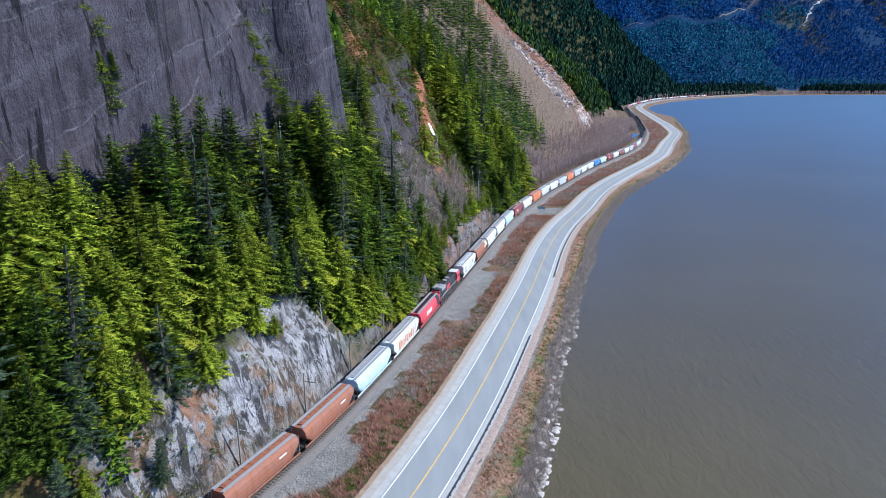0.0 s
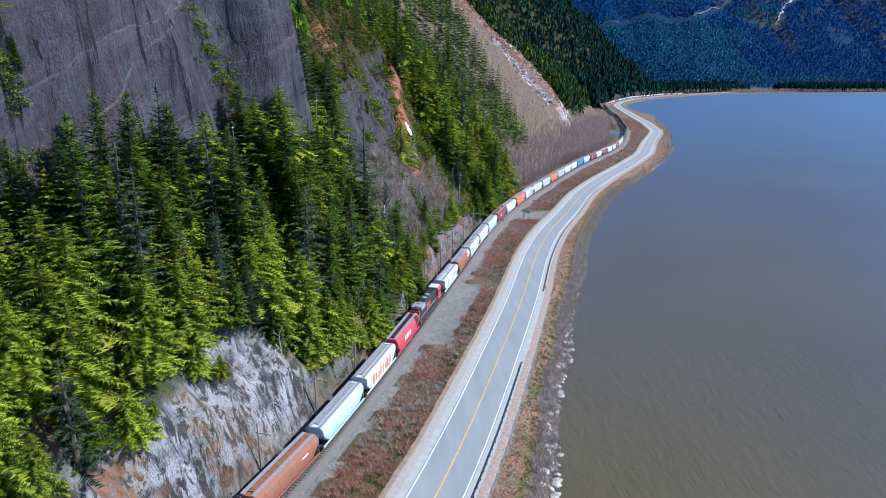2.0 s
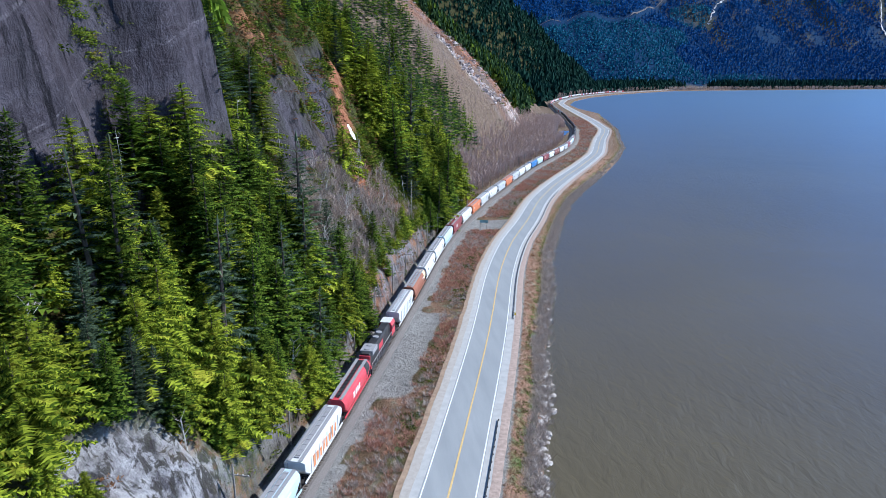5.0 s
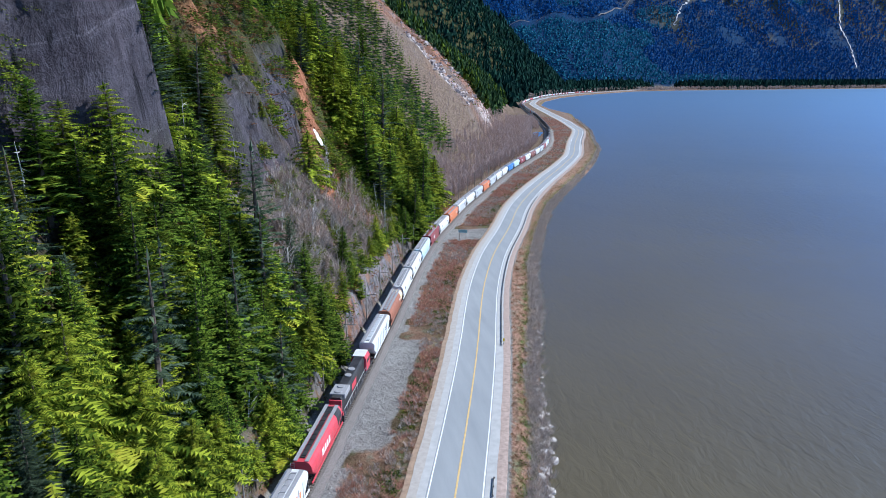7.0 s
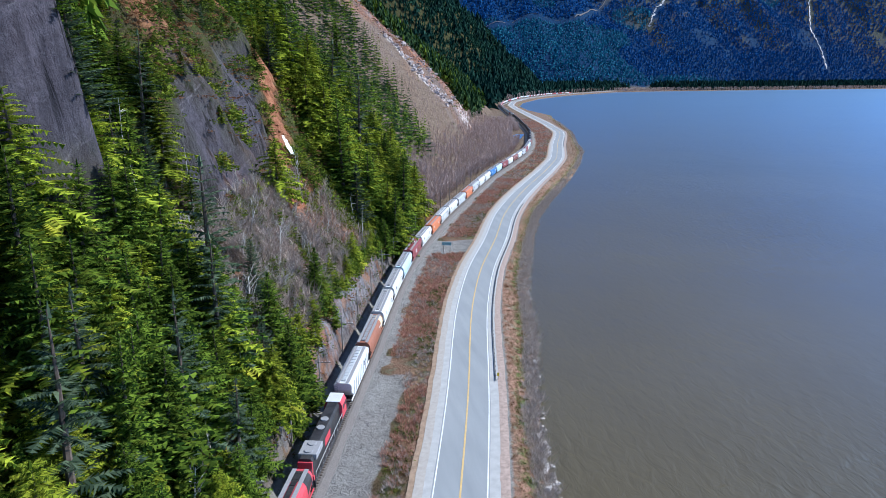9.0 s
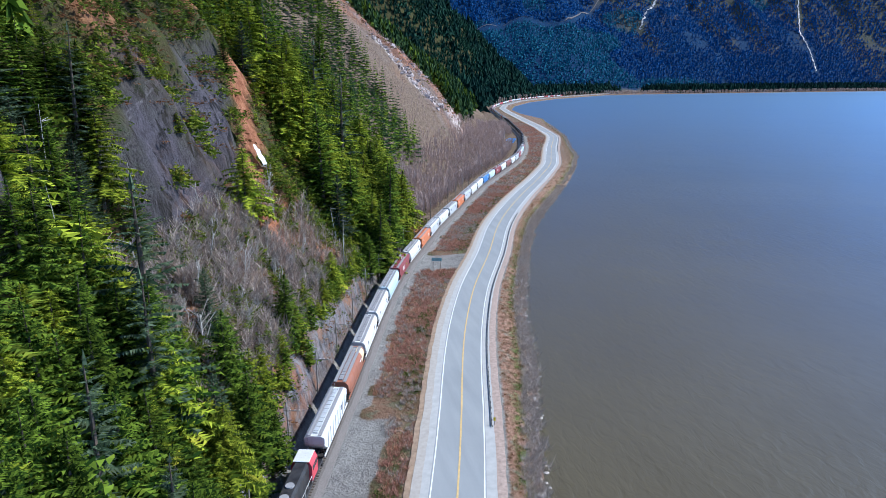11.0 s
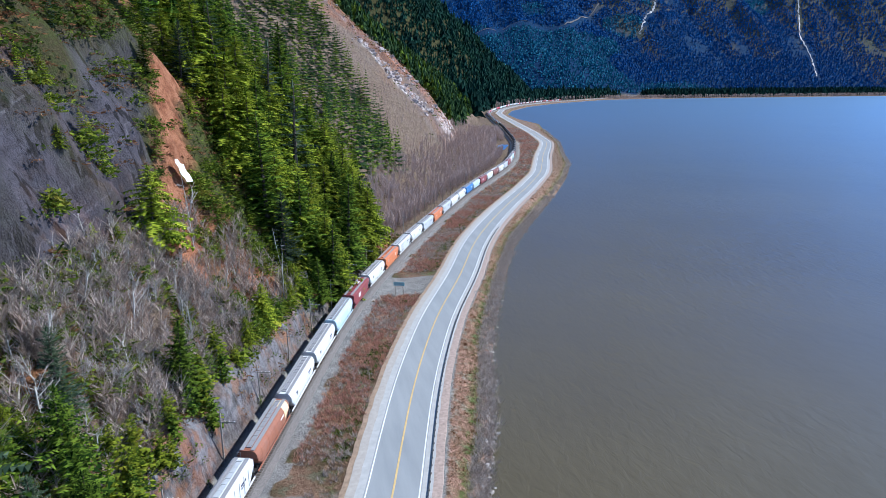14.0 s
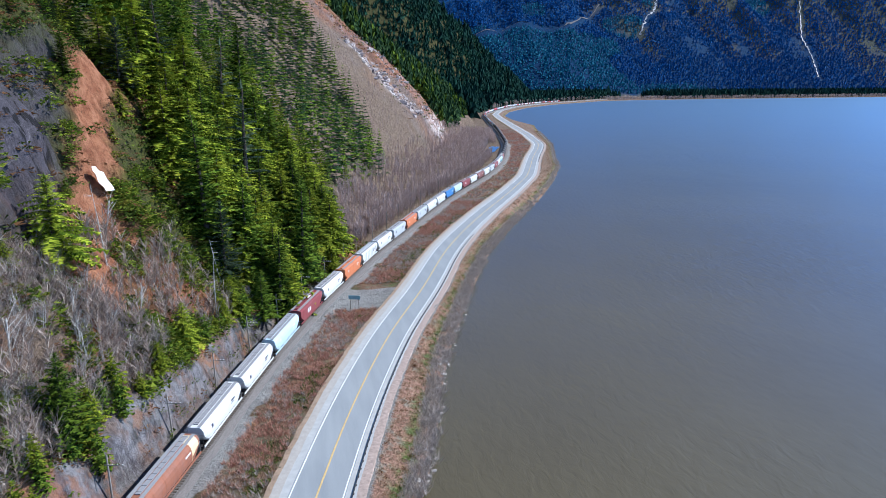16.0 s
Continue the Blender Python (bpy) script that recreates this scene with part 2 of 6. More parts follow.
GROUND = ground_material()
ASPHALT = asphalt_material()
WATER = water_material()
WHITE_LINE = plain("white_road_paint", (0.78, 0.79, 0.79), 0.2, 0.7, scale=1.5)
YELLOW_LINE = plain("yellow_road_paint", (0.64, 0.45, 0.19), 0.2, 0.7, scale=1.5)
SHOULDER = plain("shoulder_gravel", (0.41, 0.38, 0.34), 0.15, 0.95, scale=1.2, bump=0.3)
DIRT = plain("roadside_dirt", (0.38, 0.275, 0.19), 0.35, 0.95, scale=0.8, bump=0.3)
BALLAST = plain("ballast_stone", (0.2, 0.18, 0.165), 0.5, 0.95, scale=6.0, bump=0.8)
STEEL = plain("rail_steel", (0.3, 0.24, 0.2), 0.4, 0.4, 0.8, scale=3)
TIE = plain("tie_wood", (0.09, 0.07, 0.055), 0.4, 0.9, scale=4)
POLE_WOOD = plain("pole_wood", (0.3, 0.27, 0.24), 0.4, 0.9, scale=1.2, bump=0.2)
BARK = plain("bark", (0.12, 0.09, 0.07), 0.5, 0.95, scale=1.5, bump=0.5)
GREY_BARK = plain("grey_bark", (0.5, 0.47, 0.43), 0.35, 0.9, scale=1.5, bump=0.3)
TWIG = plain("twig", (0.3, 0.245, 0.22), 0.4, 0.9, scale=0.5)
ROCK = plain("shore_rock", (0.54, 0.49, 0.45), 0.4, 0.9, scale=1.3, bump=0.6)
UNDERFRAME = plain("underframe", (0.035, 0.03, 0.028), 0.4, 0.8, scale=2)
FIR = foliage("fir_needles", (0.014, 0.036, 0.006), (0.165, 0.25, 0.028), (0.27, 0.3, 0.032))
CEDAR = foliage("cedar_sprays", (0.05, 0.085, 0.008), (0.36, 0.42, 0.035), (0.5, 0.46, 0.05))
SPRUCE = foliage("spruce_needles", (0.025, 0.045, 0.026), (0.1, 0.14, 0.085), (0.15, 0.18, 0.09))
BUSH = foliage("bush_leaves", (0.035, 0.06, 0.012), (0.14, 0.18, 0.03), (0.22, 0.17, 0.04), by_object=False)
GREEN_SHRUB = foliage("shrub_leaves", (0.06, 0.1, 0.012), (0.22, 0.27, 0.03), (0.34, 0.25, 0.05), by_object=False)
FAR_FIR = foliage("far_needles", (0.016, 0.042, 0.018), (0.07, 0.125, 0.045), (0.1, 0.14, 0.05), by_object=False)


# ---- the plan: rail, road and shore as x over y ----
ROAD = [(-46.9, -21.3), (-27.7, 21.3), (-4.3, 76.8), (0.0, 88.5), (6.4, 106.7), (14.9, 135.5), (21.3, 156.8), (27.7, 179.2), (36.3, 213.3), (49.1, 251.7), (61.9, 279.5), (76.4, 318.9), (92.3, 352.0), (110.4, 386.1), (135.2, 429.9), (167.4, 490.7), (207.8, 592.0), (233.4, 650.7), (252.6, 698.7), (282.0, 816.0), (323.0, 1002.7), (360.5, 1173.3), (396.8, 1322.7), (458.7, 1493.3), (570.7, 1722.7), (746.7, 1984.0), (1066.7, 2336.0), (1578.7, 2869.3)]
RAIL = [(-70.4, -21.3), (-52.3, 21.3), (-26.9, 76.8), (-21.1, 88.5), (-16.6, 102.4), (-11.3, 119.5), (-7.0, 133.3), (-3.7, 146.1), (0.4, 160.0), (5.8, 179.2), (11.1, 197.3), (17.5, 221.9), (25.0, 247.5), (33.5, 273.1), (41.0, 290.1), (52.7, 320.0), (64.4, 343.5), (77.2, 372.3), (101.8, 423.5), (130.6, 475.7), (153.0, 517.3), (179.6, 581.3), (215.5, 685.9), (231.5, 746.7), (269.9, 896.0), (300.8, 1032.5), (349.9, 1237.3), (384.0, 1344.0), (445.9, 1493.3), (556.8, 1733.3), (730.7, 2000.0), (1050.7, 2357.3), (1562.7, 2890.7)]
SHORE = [(-32.0, -21.3), (-8.5, 32.0), (13.9, 81.1), (17.1, 91.7), (21.3, 107.7), (25.6, 128.0), (32.0, 145.1), (36.3, 164.3), (42.7, 183.5), (49.1, 201.6), (59.7, 238.9), (76.8, 283.7), (96.0, 328.5), (128.0, 386.1), (154.7, 432.0), (181.3, 482.1), (213.3, 549.3), (231.5, 602.7), (273.1, 714.7), (330.7, 906.7), (368.0, 1024.0), (384.0, 1173.3), (416.0, 1322.0), (481.0, 1493.0), (600.0, 1722.7), (784.0, 1984.0), (1110.0, 2336.0), (1300.0, 2420.0), (1706.7, 2484.7), (2133.3, 2538.7), (3200.0, 2613.3)]
WATER_Z = -3.2
STEP_Y = np.arange(-200.0, 5000.0, 1.0)


def line_over_y(points, sigma):
    """x at every metre of y: straight pieces, rounded off."""
    p = np.array(points)
    a, b = p[0], p[1]
    c, d = p[-2], p[-1]
    p = np.vstack([a + (a - b) * 8, p, d + (d - c) * 40])
    x = np.interp(STEP_Y, p[:, 1], p[:, 0])
    w = np.exp(-0.5 * (np.arange(-3 * sigma, 3 * sigma + 1) / sigma) ** 2)
    w /= w.sum()
    return np.convolve(np.pad(x, 3 * sigma, mode="edge"), w, mode="valid")


RAIL_X, ROAD_X, SHORE_X = line_over_y(RAIL, 12), line_over_y(ROAD, 12), line_over_y(SHORE, 4)
RAIL_C = 1 / np.sqrt(1 + np.gradient(RAIL_X) ** 2)
ROAD_C = 1 / np.sqrt(1 + np.gradient(ROAD_X) ** 2)
SHORE_C = 1 / np.sqrt(1 + np.gradient(line_over_y(SHORE, 12)) ** 2)


def at_y(table, y):
    return np.interp(y, STEP_Y, table)


def rail_d(x, y):
    """Metres to the left of the track."""
    return (at_y(RAIL_X, y) - x) * at_y(RAIL_C, y)


def road_r(x, y):
    """Metres to the right of the road's middle."""
    return (x - at_y(ROAD_X, y)) * at_y(ROAD_C, y)


def shore_r(x, y):
    """Metres out into the water."""
    return (x - at_y(SHORE_X, y)) * at_y(SHORE_C, y)


# height over distance left of the track, at stations along it
PROFILES = [
    (-200, [(4.5, .2), (8, 9), (13, 17), (21, 27), (31, 40), (36, 84), (60, 108), (300, 300), (900, 700)]),
    (80, [(4.5, .2), (7.5, 10), (13, 18.5), (21, 27), (31.5, 41), (36, 84), (60, 108), (300, 300), (900, 700)]),
    (100, [(4.5, .2), (7.5, 11), (13, 19.5), (21, 28), (31.5, 42), (36, 84), (60, 108), (300, 300), (900, 700)]),
    (122, [(4.5, .2), (6.5, 7), (12, 13), (21, 26), (30.5, 42), (35, 80), (60, 108), (300, 300), (900, 700)]),
    (130, [(4.5, .2), (6.5, 7), (12, 13), (21, 26), (29.5, 42), (34, 72), (60, 106), (300, 300), (900, 700)]),
    (144, [(4.5, .2), (6.5, 8), (12, 13.5), (20, 26), (26.5, 40), (35.5, 66), (60, 104), (300, 300), (900, 700)]),
    (150, [(4.5, .2), (6.5, 8), (12, 13.5), (18.5, 26), (22, 38), (24.5, 66), (28, 84), (60, 106), (300, 300), (900, 700)]),
    (157.5, [(4.5, .2), (6.5, 8), (12, 13.5), (18.5, 26), (22, 38), (24.5, 66), (28, 84), (60, 106), (300, 300), (900, 700)]),
    (164, [(4.5, .2), (6.5, 8), (12, 14), (20, 25), (30, 38), (38, 56), (60, 88), (300, 300), (900, 700)]),
    (190, [(4.5, .2), (6.5, 9), (12, 14), (21, 25), (28, 34), (36, 56), (60, 92), (300, 300), (900, 700)]),
    (206, [(4.5, .2), (6.5, 9), (12, 14), (20, 24), (25, 30), (32, 53), (40, 68), (60, 95), (300, 300), (900, 700)]),
    (232, [(4.5, .2), (6.5, 8), (12, 13), (20, 25), (25, 31), (31, 47), (40, 66), (60, 92), (300, 300), (900, 700)]),
    (246, [(4.5, .2), (6.8, 7), (12, 11), (28.5, 37), (40, 66), (60, 90), (300, 300), (900, 700)]),
    (290, [(5, .2), (8, 5), (13, 8), (30, 32), (50, 60), (80, 100), (300, 300), (900, 700)]),
    (340, [(7, .2), (12, .8), (18, 4), (40, 32), (70, 66), (300, 290), (900, 700)]),
    (420, [(8, .2), (26, 1), (34, 4), (60, 32), (100, 74), (300, 270), (900, 700)]),
    (520, [(8, .2), (50, 1.5), (62, 8), (110, 56), (300, 250), (900, 700)]),
    (630, [(8, .2), (58, 2), (72, 27), (130, 84), (300, 250), (900, 700)]),
    (740, [(8, .2), (58, 2), (86, 45), (130, 84), (300, 245), (900, 700)]),
    (900, [(8, .2), (40, 1), (90, 46), (300, 236), (900, 690)]),
    (1100, [(8, .2), (24, 1), (60, 30), (300, 226), (900, 660)]),
    (1290, [(8, .2), (16, 1), (50, 28), (300, 215), (900, 600)]),
    (1420, [(8, .2), (120, 2), (300, 110), (900, 520)]),
    (1700, [(8, .2), (600, 3), (900, 130)]),
    (2200, [(8, .2), (900, 3)]),
    (5000, [(8, .2), (900, 3)]),
]
PROFILE_D = np.concatenate([np.arange(0, 90, 0.5), np.arange(90, 900, 10)])
PROFILE_Y = np.array([p[0] for p in PROFILES], float)
PROFILE_Z = np.array([np.interp(PROFILE_D, [0] + [q[0] for q in p[1]], [0] + [q[1] for q in p[1]]) for p in PROFILES])


def left_height(d, y):
    j = np.clip(np.searchsorted(PROFILE_Y, y) - 1, 0, len(PROFILE_Y) - 2)
    f = (y - PROFILE_Y[j]) / (PROFILE_Y[j + 1] - PROFILE_Y[j])
    f = f * f * (3 - 2 * f)
    col = np.interp(np.clip(d, 0, 899), PROFILE_D, np.arange(len(PROFILE_D)))
    i = np.clip(col.astype(int), 0, len(PROFILE_D) - 2)
    g = col - i

    def row(k):
        return PROFILE_Z[k, i] * (1 - g) + PROFILE_Z[k, i + 1] * g

    return row(j) * (1 - f) + row(j + 1) * f


def bluff_edge(d):
    """Where along the line the dark bluff ends, at each distance from the track."""
    return 229.6 + (d - 25.6) * 1.85


def on_bluff(y, d):
    return (y > 190) & (y < bluff_edge(d) + 1) & (d > 25.5 - 0.05 * (y - 213)) & (d < 34 + (y - 205) * 0.13)


def gully_off(y, d):
    """Metres along the line from the middle of the red gully."""
    return y - (234 + (d - 24) * 2.0)


def hash2(ix, iy, seed):
    v = np.sin(ix * 127.1 + iy * 311.7 + seed * 74.7) * 43758.5453
    return v - np.floor(v)


def vnoise(x, y, size, seed=0):
    """Smooth value noise from -1 to 1."""
    x, y = np.asarray(x, float) / size, np.asarray(y, float) / size
    ix, iy = np.floor(x), np.floor(y)
    fx, fy = x - ix, y - iy
    fx, fy = fx * fx * (3 - 2 * fx), fy * fy * (3 - 2 * fy)
    a, b = hash2(ix, iy, seed), hash2(ix + 1, iy, seed)
    c, d = hash2(ix, iy + 1, seed), hash2(ix + 1, iy + 1, seed)
    return 2 * ((a * (1 - fx) + b * fx) * (1 - fy) + (c * (1 - fx) + d * fx) * fy) - 1


def far_range(x, y):
    """Height of the mountains across the head of the lake."""
    foot = 2760 + 0.06 * x + 60 * vnoise(x, y * 0, 420, 3)
    t = y - foot
    up = np.clip(t, 0, None)
    steep = 0.82
    ridge = vnoise(x, y * 0.35, 330, 5) * 0.75 + vnoise(x, y * 0.35, 110, 6) * 0.22 + vnoise(x, y, 45, 7) * 0.07
    return np.where(t > 0, up * steep * (1 + 0.38 * ridge * np.clip(up / 250, 0, 1)), 0.0)


def far_hill(x, y):
    """Height of the wooded spur behind the bend, left of the far shore."""
    near = np.clip((y - 1420) / 420, 0, 1)
    foot = np.minimum(32 + 0.36 * (y - 111), at_y(RAIL_X, y) - 30) - 60 * (1 - near)
    rise = 0.92 * np.clip(foot - x, 0, 420) * near * near * (3 - 2 * near) * np.clip((2560 - y) / 350, 0, 1)
    return rise * (1 + 0.12 * vnoise(x, y, 70, 61) * np.clip(rise / 40, 0, 1))


def height(x, y):
    x, y = np.asarray(x, float), np.asarray(y, float)
    d, r, w = rail_d(x, y), road_r(x, y), shore_r(x, y)
    rough = vnoise(x, y, 9, 1) * 1.5 + vnoise(x, y, 3.6, 2) * 1.1 + vnoise(x, y, 1.9, 4) * 0.6
    left = left_height(d, y) + rough * np.clip((d - 5) / 5, 0, 1) * np.clip(left_height(d, y) / 6, 0, 1)
    big = vnoise(x, y, 60, 8) * 7 + vnoise(x, y, 25, 9) * 3
    left = left + big * np.clip((d - 45) / 60, 0, 1) * np.clip(left_height(d, y) / 30, 0, 1)
    mid = -0.45 + 0.18 * vnoise(x, y, 3, 11)
    mid = np.where(r > -8.0, np.interp(r, [-8.0, -6.6], [-0.35, -0.06]), mid)
    mid = np.where(d > -3.2, 0.0, np.where(d > -6, np.interp(-d, [3.2, 5], [0, 1]) * mid, mid))
    edge = np.clip((r - 6.2), 0, None)
    span = np.clip(edge - w, 0.5, None)
    bank = np.interp(np.clip(edge / span, 0, 1), [0, 0.25, 0.7, 1], [-0.1, -0.5, -1.9, WATER_Z - 0.1]) + 0.22 * vnoise(x, y, 1.8, 12)
    right = np.where(w > 0, WATER_Z - 0.1 - 0.45 * np.clip(w, 0, 14), bank)
    z = np.where(d > 0, left, np.where(r < -6.4, mid, np.where(r < 6.2, -0.3, right)))
    z = np.where((y > 1500) & (w < 0) & (r > 6), np.maximum(z, -1.5), z)
    return z + far_range(x, y) + far_hill(x, y)


def mesh_of(name, verts, faces, material, smooth=False):
    me = bpy.data.meshes.new(name)
    me.from_pydata([tuple(v) for v in verts] if not isinstance(verts, list) else verts, [], faces if isinstance(faces, list) else [tuple(int(i) for i in f) for f in faces])
    me.materials.append(material)
    if smooth:
        me.polygons.foreach_set("use_smooth", [True] * len(me.polygons))
    me.update()
    return me


def fast_mesh(name, verts, faces, material, smooth=False):
    """A mesh from numpy arrays; all faces have the same number of corners."""
    verts, faces = np.asarray(verts, np.float32), np.asarray(faces, np.int32)
    me = bpy.data.meshes.new(name)
    me.vertices.add(len(verts))
    me.vertices.foreach_set("co", verts.ravel())
    n = faces.shape[1]
    me.loops.add(faces.size)
    me.loops.foreach_set("vertex_index", faces.ravel())
    me.polygons.add(len(faces))
    me.polygons.foreach_set("loop_start", np.arange(0, faces.size, n, dtype=np.int32))
    me.polygons.foreach_set("use_smooth", np.full(len(faces), smooth))
    me.materials.append(material)
    me.update(calc_edges=True)
    me.validate()
    return me


def part(name, me, parent, label="", place=None):
    ob = new(name, me)
    ob.parent = parent
    if place is not None:
        ob.matrix_basis = place
    if label:
        ob["label"] = label
    return ob


# ---- the ground, one sheet out to the horizon ----
def ground_sheet():
    near_y = np.arange(-60, 336, 1.4)
    mid_y = 336 + np.cumsum(np.linspace(2, 16, 125))
    far_y = mid_y[-1] + np.cumsum(np.linspace(16, 42, 122))
    ys = np.concatenate([near_y, mid_y, far_y[far_y < 4850]])
    fine = np.arange(-78, 46, 1.35)
    out_l = -78 - np.cumsum(np.geomspace(2, 70, 75))[::-1]
    out_r = fine[-1] + np.cumsum(np.geomspace(3, 75, 95))
    us = np.concatenate([out_l, fine, out_r])
    U, Y = np.meshgrid(us, ys)
    X = at_y(RAIL_X, Y) + U
    Z = height(X, Y)
    d = rail_d(X, Y)
    # uneven rock: shift the steep parts sideways too
    push = np.clip((d - 6) / 4, 0, 1) * np.clip((90 - d) / 30, 0, 1)
    X2 = X + push * (vnoise(Y, Z * 0.5, 6, 21) * 1.4 + vnoise(Y, Z * 0.6, 2.4, 22) * 0.8)
    X2 = X2 + np.clip((d - 5) / 2, 0, 1) * np.clip((18 - d) / 3, 0, 1) * (np.abs(vnoise(Y, Z * 0.25, 3.2, 24)) * 2.2 - 0.9)
    Y2 = Y + push * vnoise(X, Z, 4, 23) * 0.7
    nr, nc = X.shape
    verts = np.stack([X2, Y2, Z], -1).reshape(-1, 3)
    idx = np.arange(nr * nc).reshape(nr, nc)
    faces = np.stack([idx[:-1, :-1], idx[:-1, 1:], idx[1:, 1:], idx[1:, :-1]], -1).reshape(-1, 4)
    me = fast_mesh("ground", verts, faces, GROUND, True)
    gz = np.hypot(np.gradient(Z, axis=1) / np.gradient(X, axis=1), np.gradient(Z, axis=0) / np.gradient(Y, axis=0))
    r, w = road_r(X, Y), shore_r(X, Y)
    n9, n4 = vnoise(X, Y, 9, 31), vnoise(X, Y, 4, 32)
    left = np.clip((d - 4) / 2, 0, 1)
    cliff = np.clip((Z - 37 - 3 * n9) / 3, 0, 1) * np.clip((d - 17) / 2, 0, 1) * np.clip((90 - d) / 10, 0, 1) * np.clip((162.5 + 1.5 * n9 - Y) / 2, 0, 1)
    slab = np.clip((d - 24.5 - 1.5 * n9) / 1.5, 0, 1) * np.clip((36 + (Y - 205) * 0.14 + 3 * n9 - d) / 3, 0, 1) * np.clip((Y - 188) / 6, 0, 1) * np.clip((bluff_edge(d) + 1.5 * n4 - Y) / 2, 0, 1)
    wall = np.clip((d - 4) / 1.0, 0, 1) * np.clip((9.5 + 2.5 * n4 - d) / 1.5, 0, 1) * np.clip((312 - Y) / 20, 0, 1)
    face = np.clip((12.8 + 2 * n9 - d) / 2, 0, 1) * left * np.clip((Y - 62) / 5, 0, 1) * np.clip((118 + 3 * n9 - Y) / 5, 0, 1)
    talus = np.exp(-((Y - 722 - 0.35 * (d - 60)) / (84 + 14 * n9)) ** 2) * np.clip((d - 56) / 8, 0, 1) * np.clip((230 - d) / 60, 0, 1)
    farrock = (far_range(X, Y) > 60) * np.clip((gz - 0.86) / 0.12, 0, 1) * np.clip((X - 1500) / 200, 0, 1)
    rock = np.clip(np.maximum.reduce([cliff, slab * np.clip(0.9 + 0.35 * n4, 0, 1), wall, face, talus * np.clip(0.25 + 0.9 * vnoise(X, Y, 24, 35), 0, 0.8), farrock]), 0, 1)
    moss = np.clip(left * (0.45 + 0.6 * n4) * (1 - 0.7 * np.clip((Y - 158) / 8, 0, 1) * np.clip((250 - Y) / 8, 0, 1)) * (1 - cliff) * (1 - 0.6 * face) * (1 - talus), 0, 1) * np.clip((330 - Y) / 30, 0.25, 1)
    gully = np.clip((4.2 + 0.06 * d + 1.8 * n4 - np.abs(gully_off(Y, d))) / 2, 0, 1) * np.clip((d - 11) / 3, 0, 1) * np.clip((50 - d) / 6, 0, 1)
    gully = np.maximum(gully, np.clip((d - 10) / 2, 0, 1) * np.clip((26 - d) / 2, 0, 1) * np.clip((Y - 212) / 6, 0, 1) * np.clip((250 - Y) / 6, 0, 1) * np.clip(0.75 + 0.8 * n4, 0, 1))
    soil = np.clip(np.maximum.reduce([gully, 0.75 * left * np.clip(n9 * 1.6 - 0.25, 0, 1) * (Y < 340), 0.9 * left * np.clip(n4 + 0.35, 0, 1) * np.clip((Y - 168) / 6, 0, 1) * np.clip((250 - Y) / 8, 0, 1) * np.clip((30 - d) / 4, 0, 1), talus * np.clip(0.55 + 0.9 * vnoise(X, Y, 18, 36) + (Y - 690) / 90, 0, 1), 0.8 * face * np.clip(n9 * 2 - 0.3, 0, 1), wall * 0.6 * np.clip(n4 * 1.5, 0, 1)]), 0, 1)
    soil = soil * (1 - 0.96 * cliff) * (1 - 0.8 * slab)
    moss = np.maximum(moss * (1 - 0.95 * gully) * (1 - 0.8 * slab) * np.where((d > 28) & (Y > 164), 0.7, 1), (far_range(X, Y) > 1) * 0.5)
    patch = np.clip(((Y - 143) / 5), 0, 1) * np.clip((188 + 5 * n9 + 4 * n4 - Y) / 4, 0, 1) * np.clip((9.6 + 1.2 * n4 + d) / 1.2, 0, 1)
    patch2 = np.exp(-(((Y - 85) / 6) ** 2 + ((d + 5) / 3.2) ** 2)) * 1.6
    pull = np.exp(-(((Y - 279) / 11) ** 2)) * np.clip((r + 24) / 3, 0, 1) * np.clip((Y - 263 - 0.25 * (r + 20) + 4 * n4) / 5, 0, 1) * np.clip((287 + 4 * n9 - Y) / 3, 0, 1) * 1.6
    gravel = np.clip((-d < 4.3 + 0.6 * n4) * (d < 4.4) + ((d < 0) & (r < -5)) * (patch + patch2 + pull), 0, 1)
    gravel = np.where(r > -6, np.clip(1.3 - (r - 6.2) / 1.2, 0, 1), gravel) * (w < -0.5)
    gravel = gravel * (far_range(X, Y) <= 0)
    tan = np.where((d < -4) & (r < -6), np.clip(0.55 + 0.5 * n4, 0, 1), 0) * 0.85
    tan = np.where(r > 6, np.clip(0.9 + 0.3 * n4, 0, 1), tan)
    tan = np.where(far_range(X, Y) > 0, 0, tan) * np.clip((620 - Y) / 200, 0.3, 1)
    bare = np.clip((Y - 385) / 20, 0, 1) * np.clip((790 + 0.3 * (d - 60) - Y) / 25, 0, 1)
    twig = np.clip(np.where((d > 4) & (Y > 325) & (left_height(d, Y) < 14) & (far_hill(X, Y) < 2), 1, 0) + bare * left + np.clip((Y - 158) / 6, 0, 1) * np.clip((216 - Y) / 6, 0, 1) * np.clip((24 - d) / 4, 0, 1) * left, 0, 1)
    twig = np.maximum(twig, (d < 0) * np.clip((Y - 420) / 200, 0, 0.9) * (w < -1))
    twig = np.maximum(twig, (Y > 1300) * (far_range(X, Y) <= 0) * (left_height(d, Y) < 5) * (far_hill(X, Y) < 2))
    white = np.clip(0.95 * face + 0.5 * wall + talus * 0.25, 0, 1)
    streak = np.clip(1.3 - np.abs(Y - 668 - 14 * vnoise(X, Y, 22, 33)) / 10, 0, 1) * np.clip((d - 76) / 4, 0, 1) * np.clip((128 - d) / 6, 0, 1)
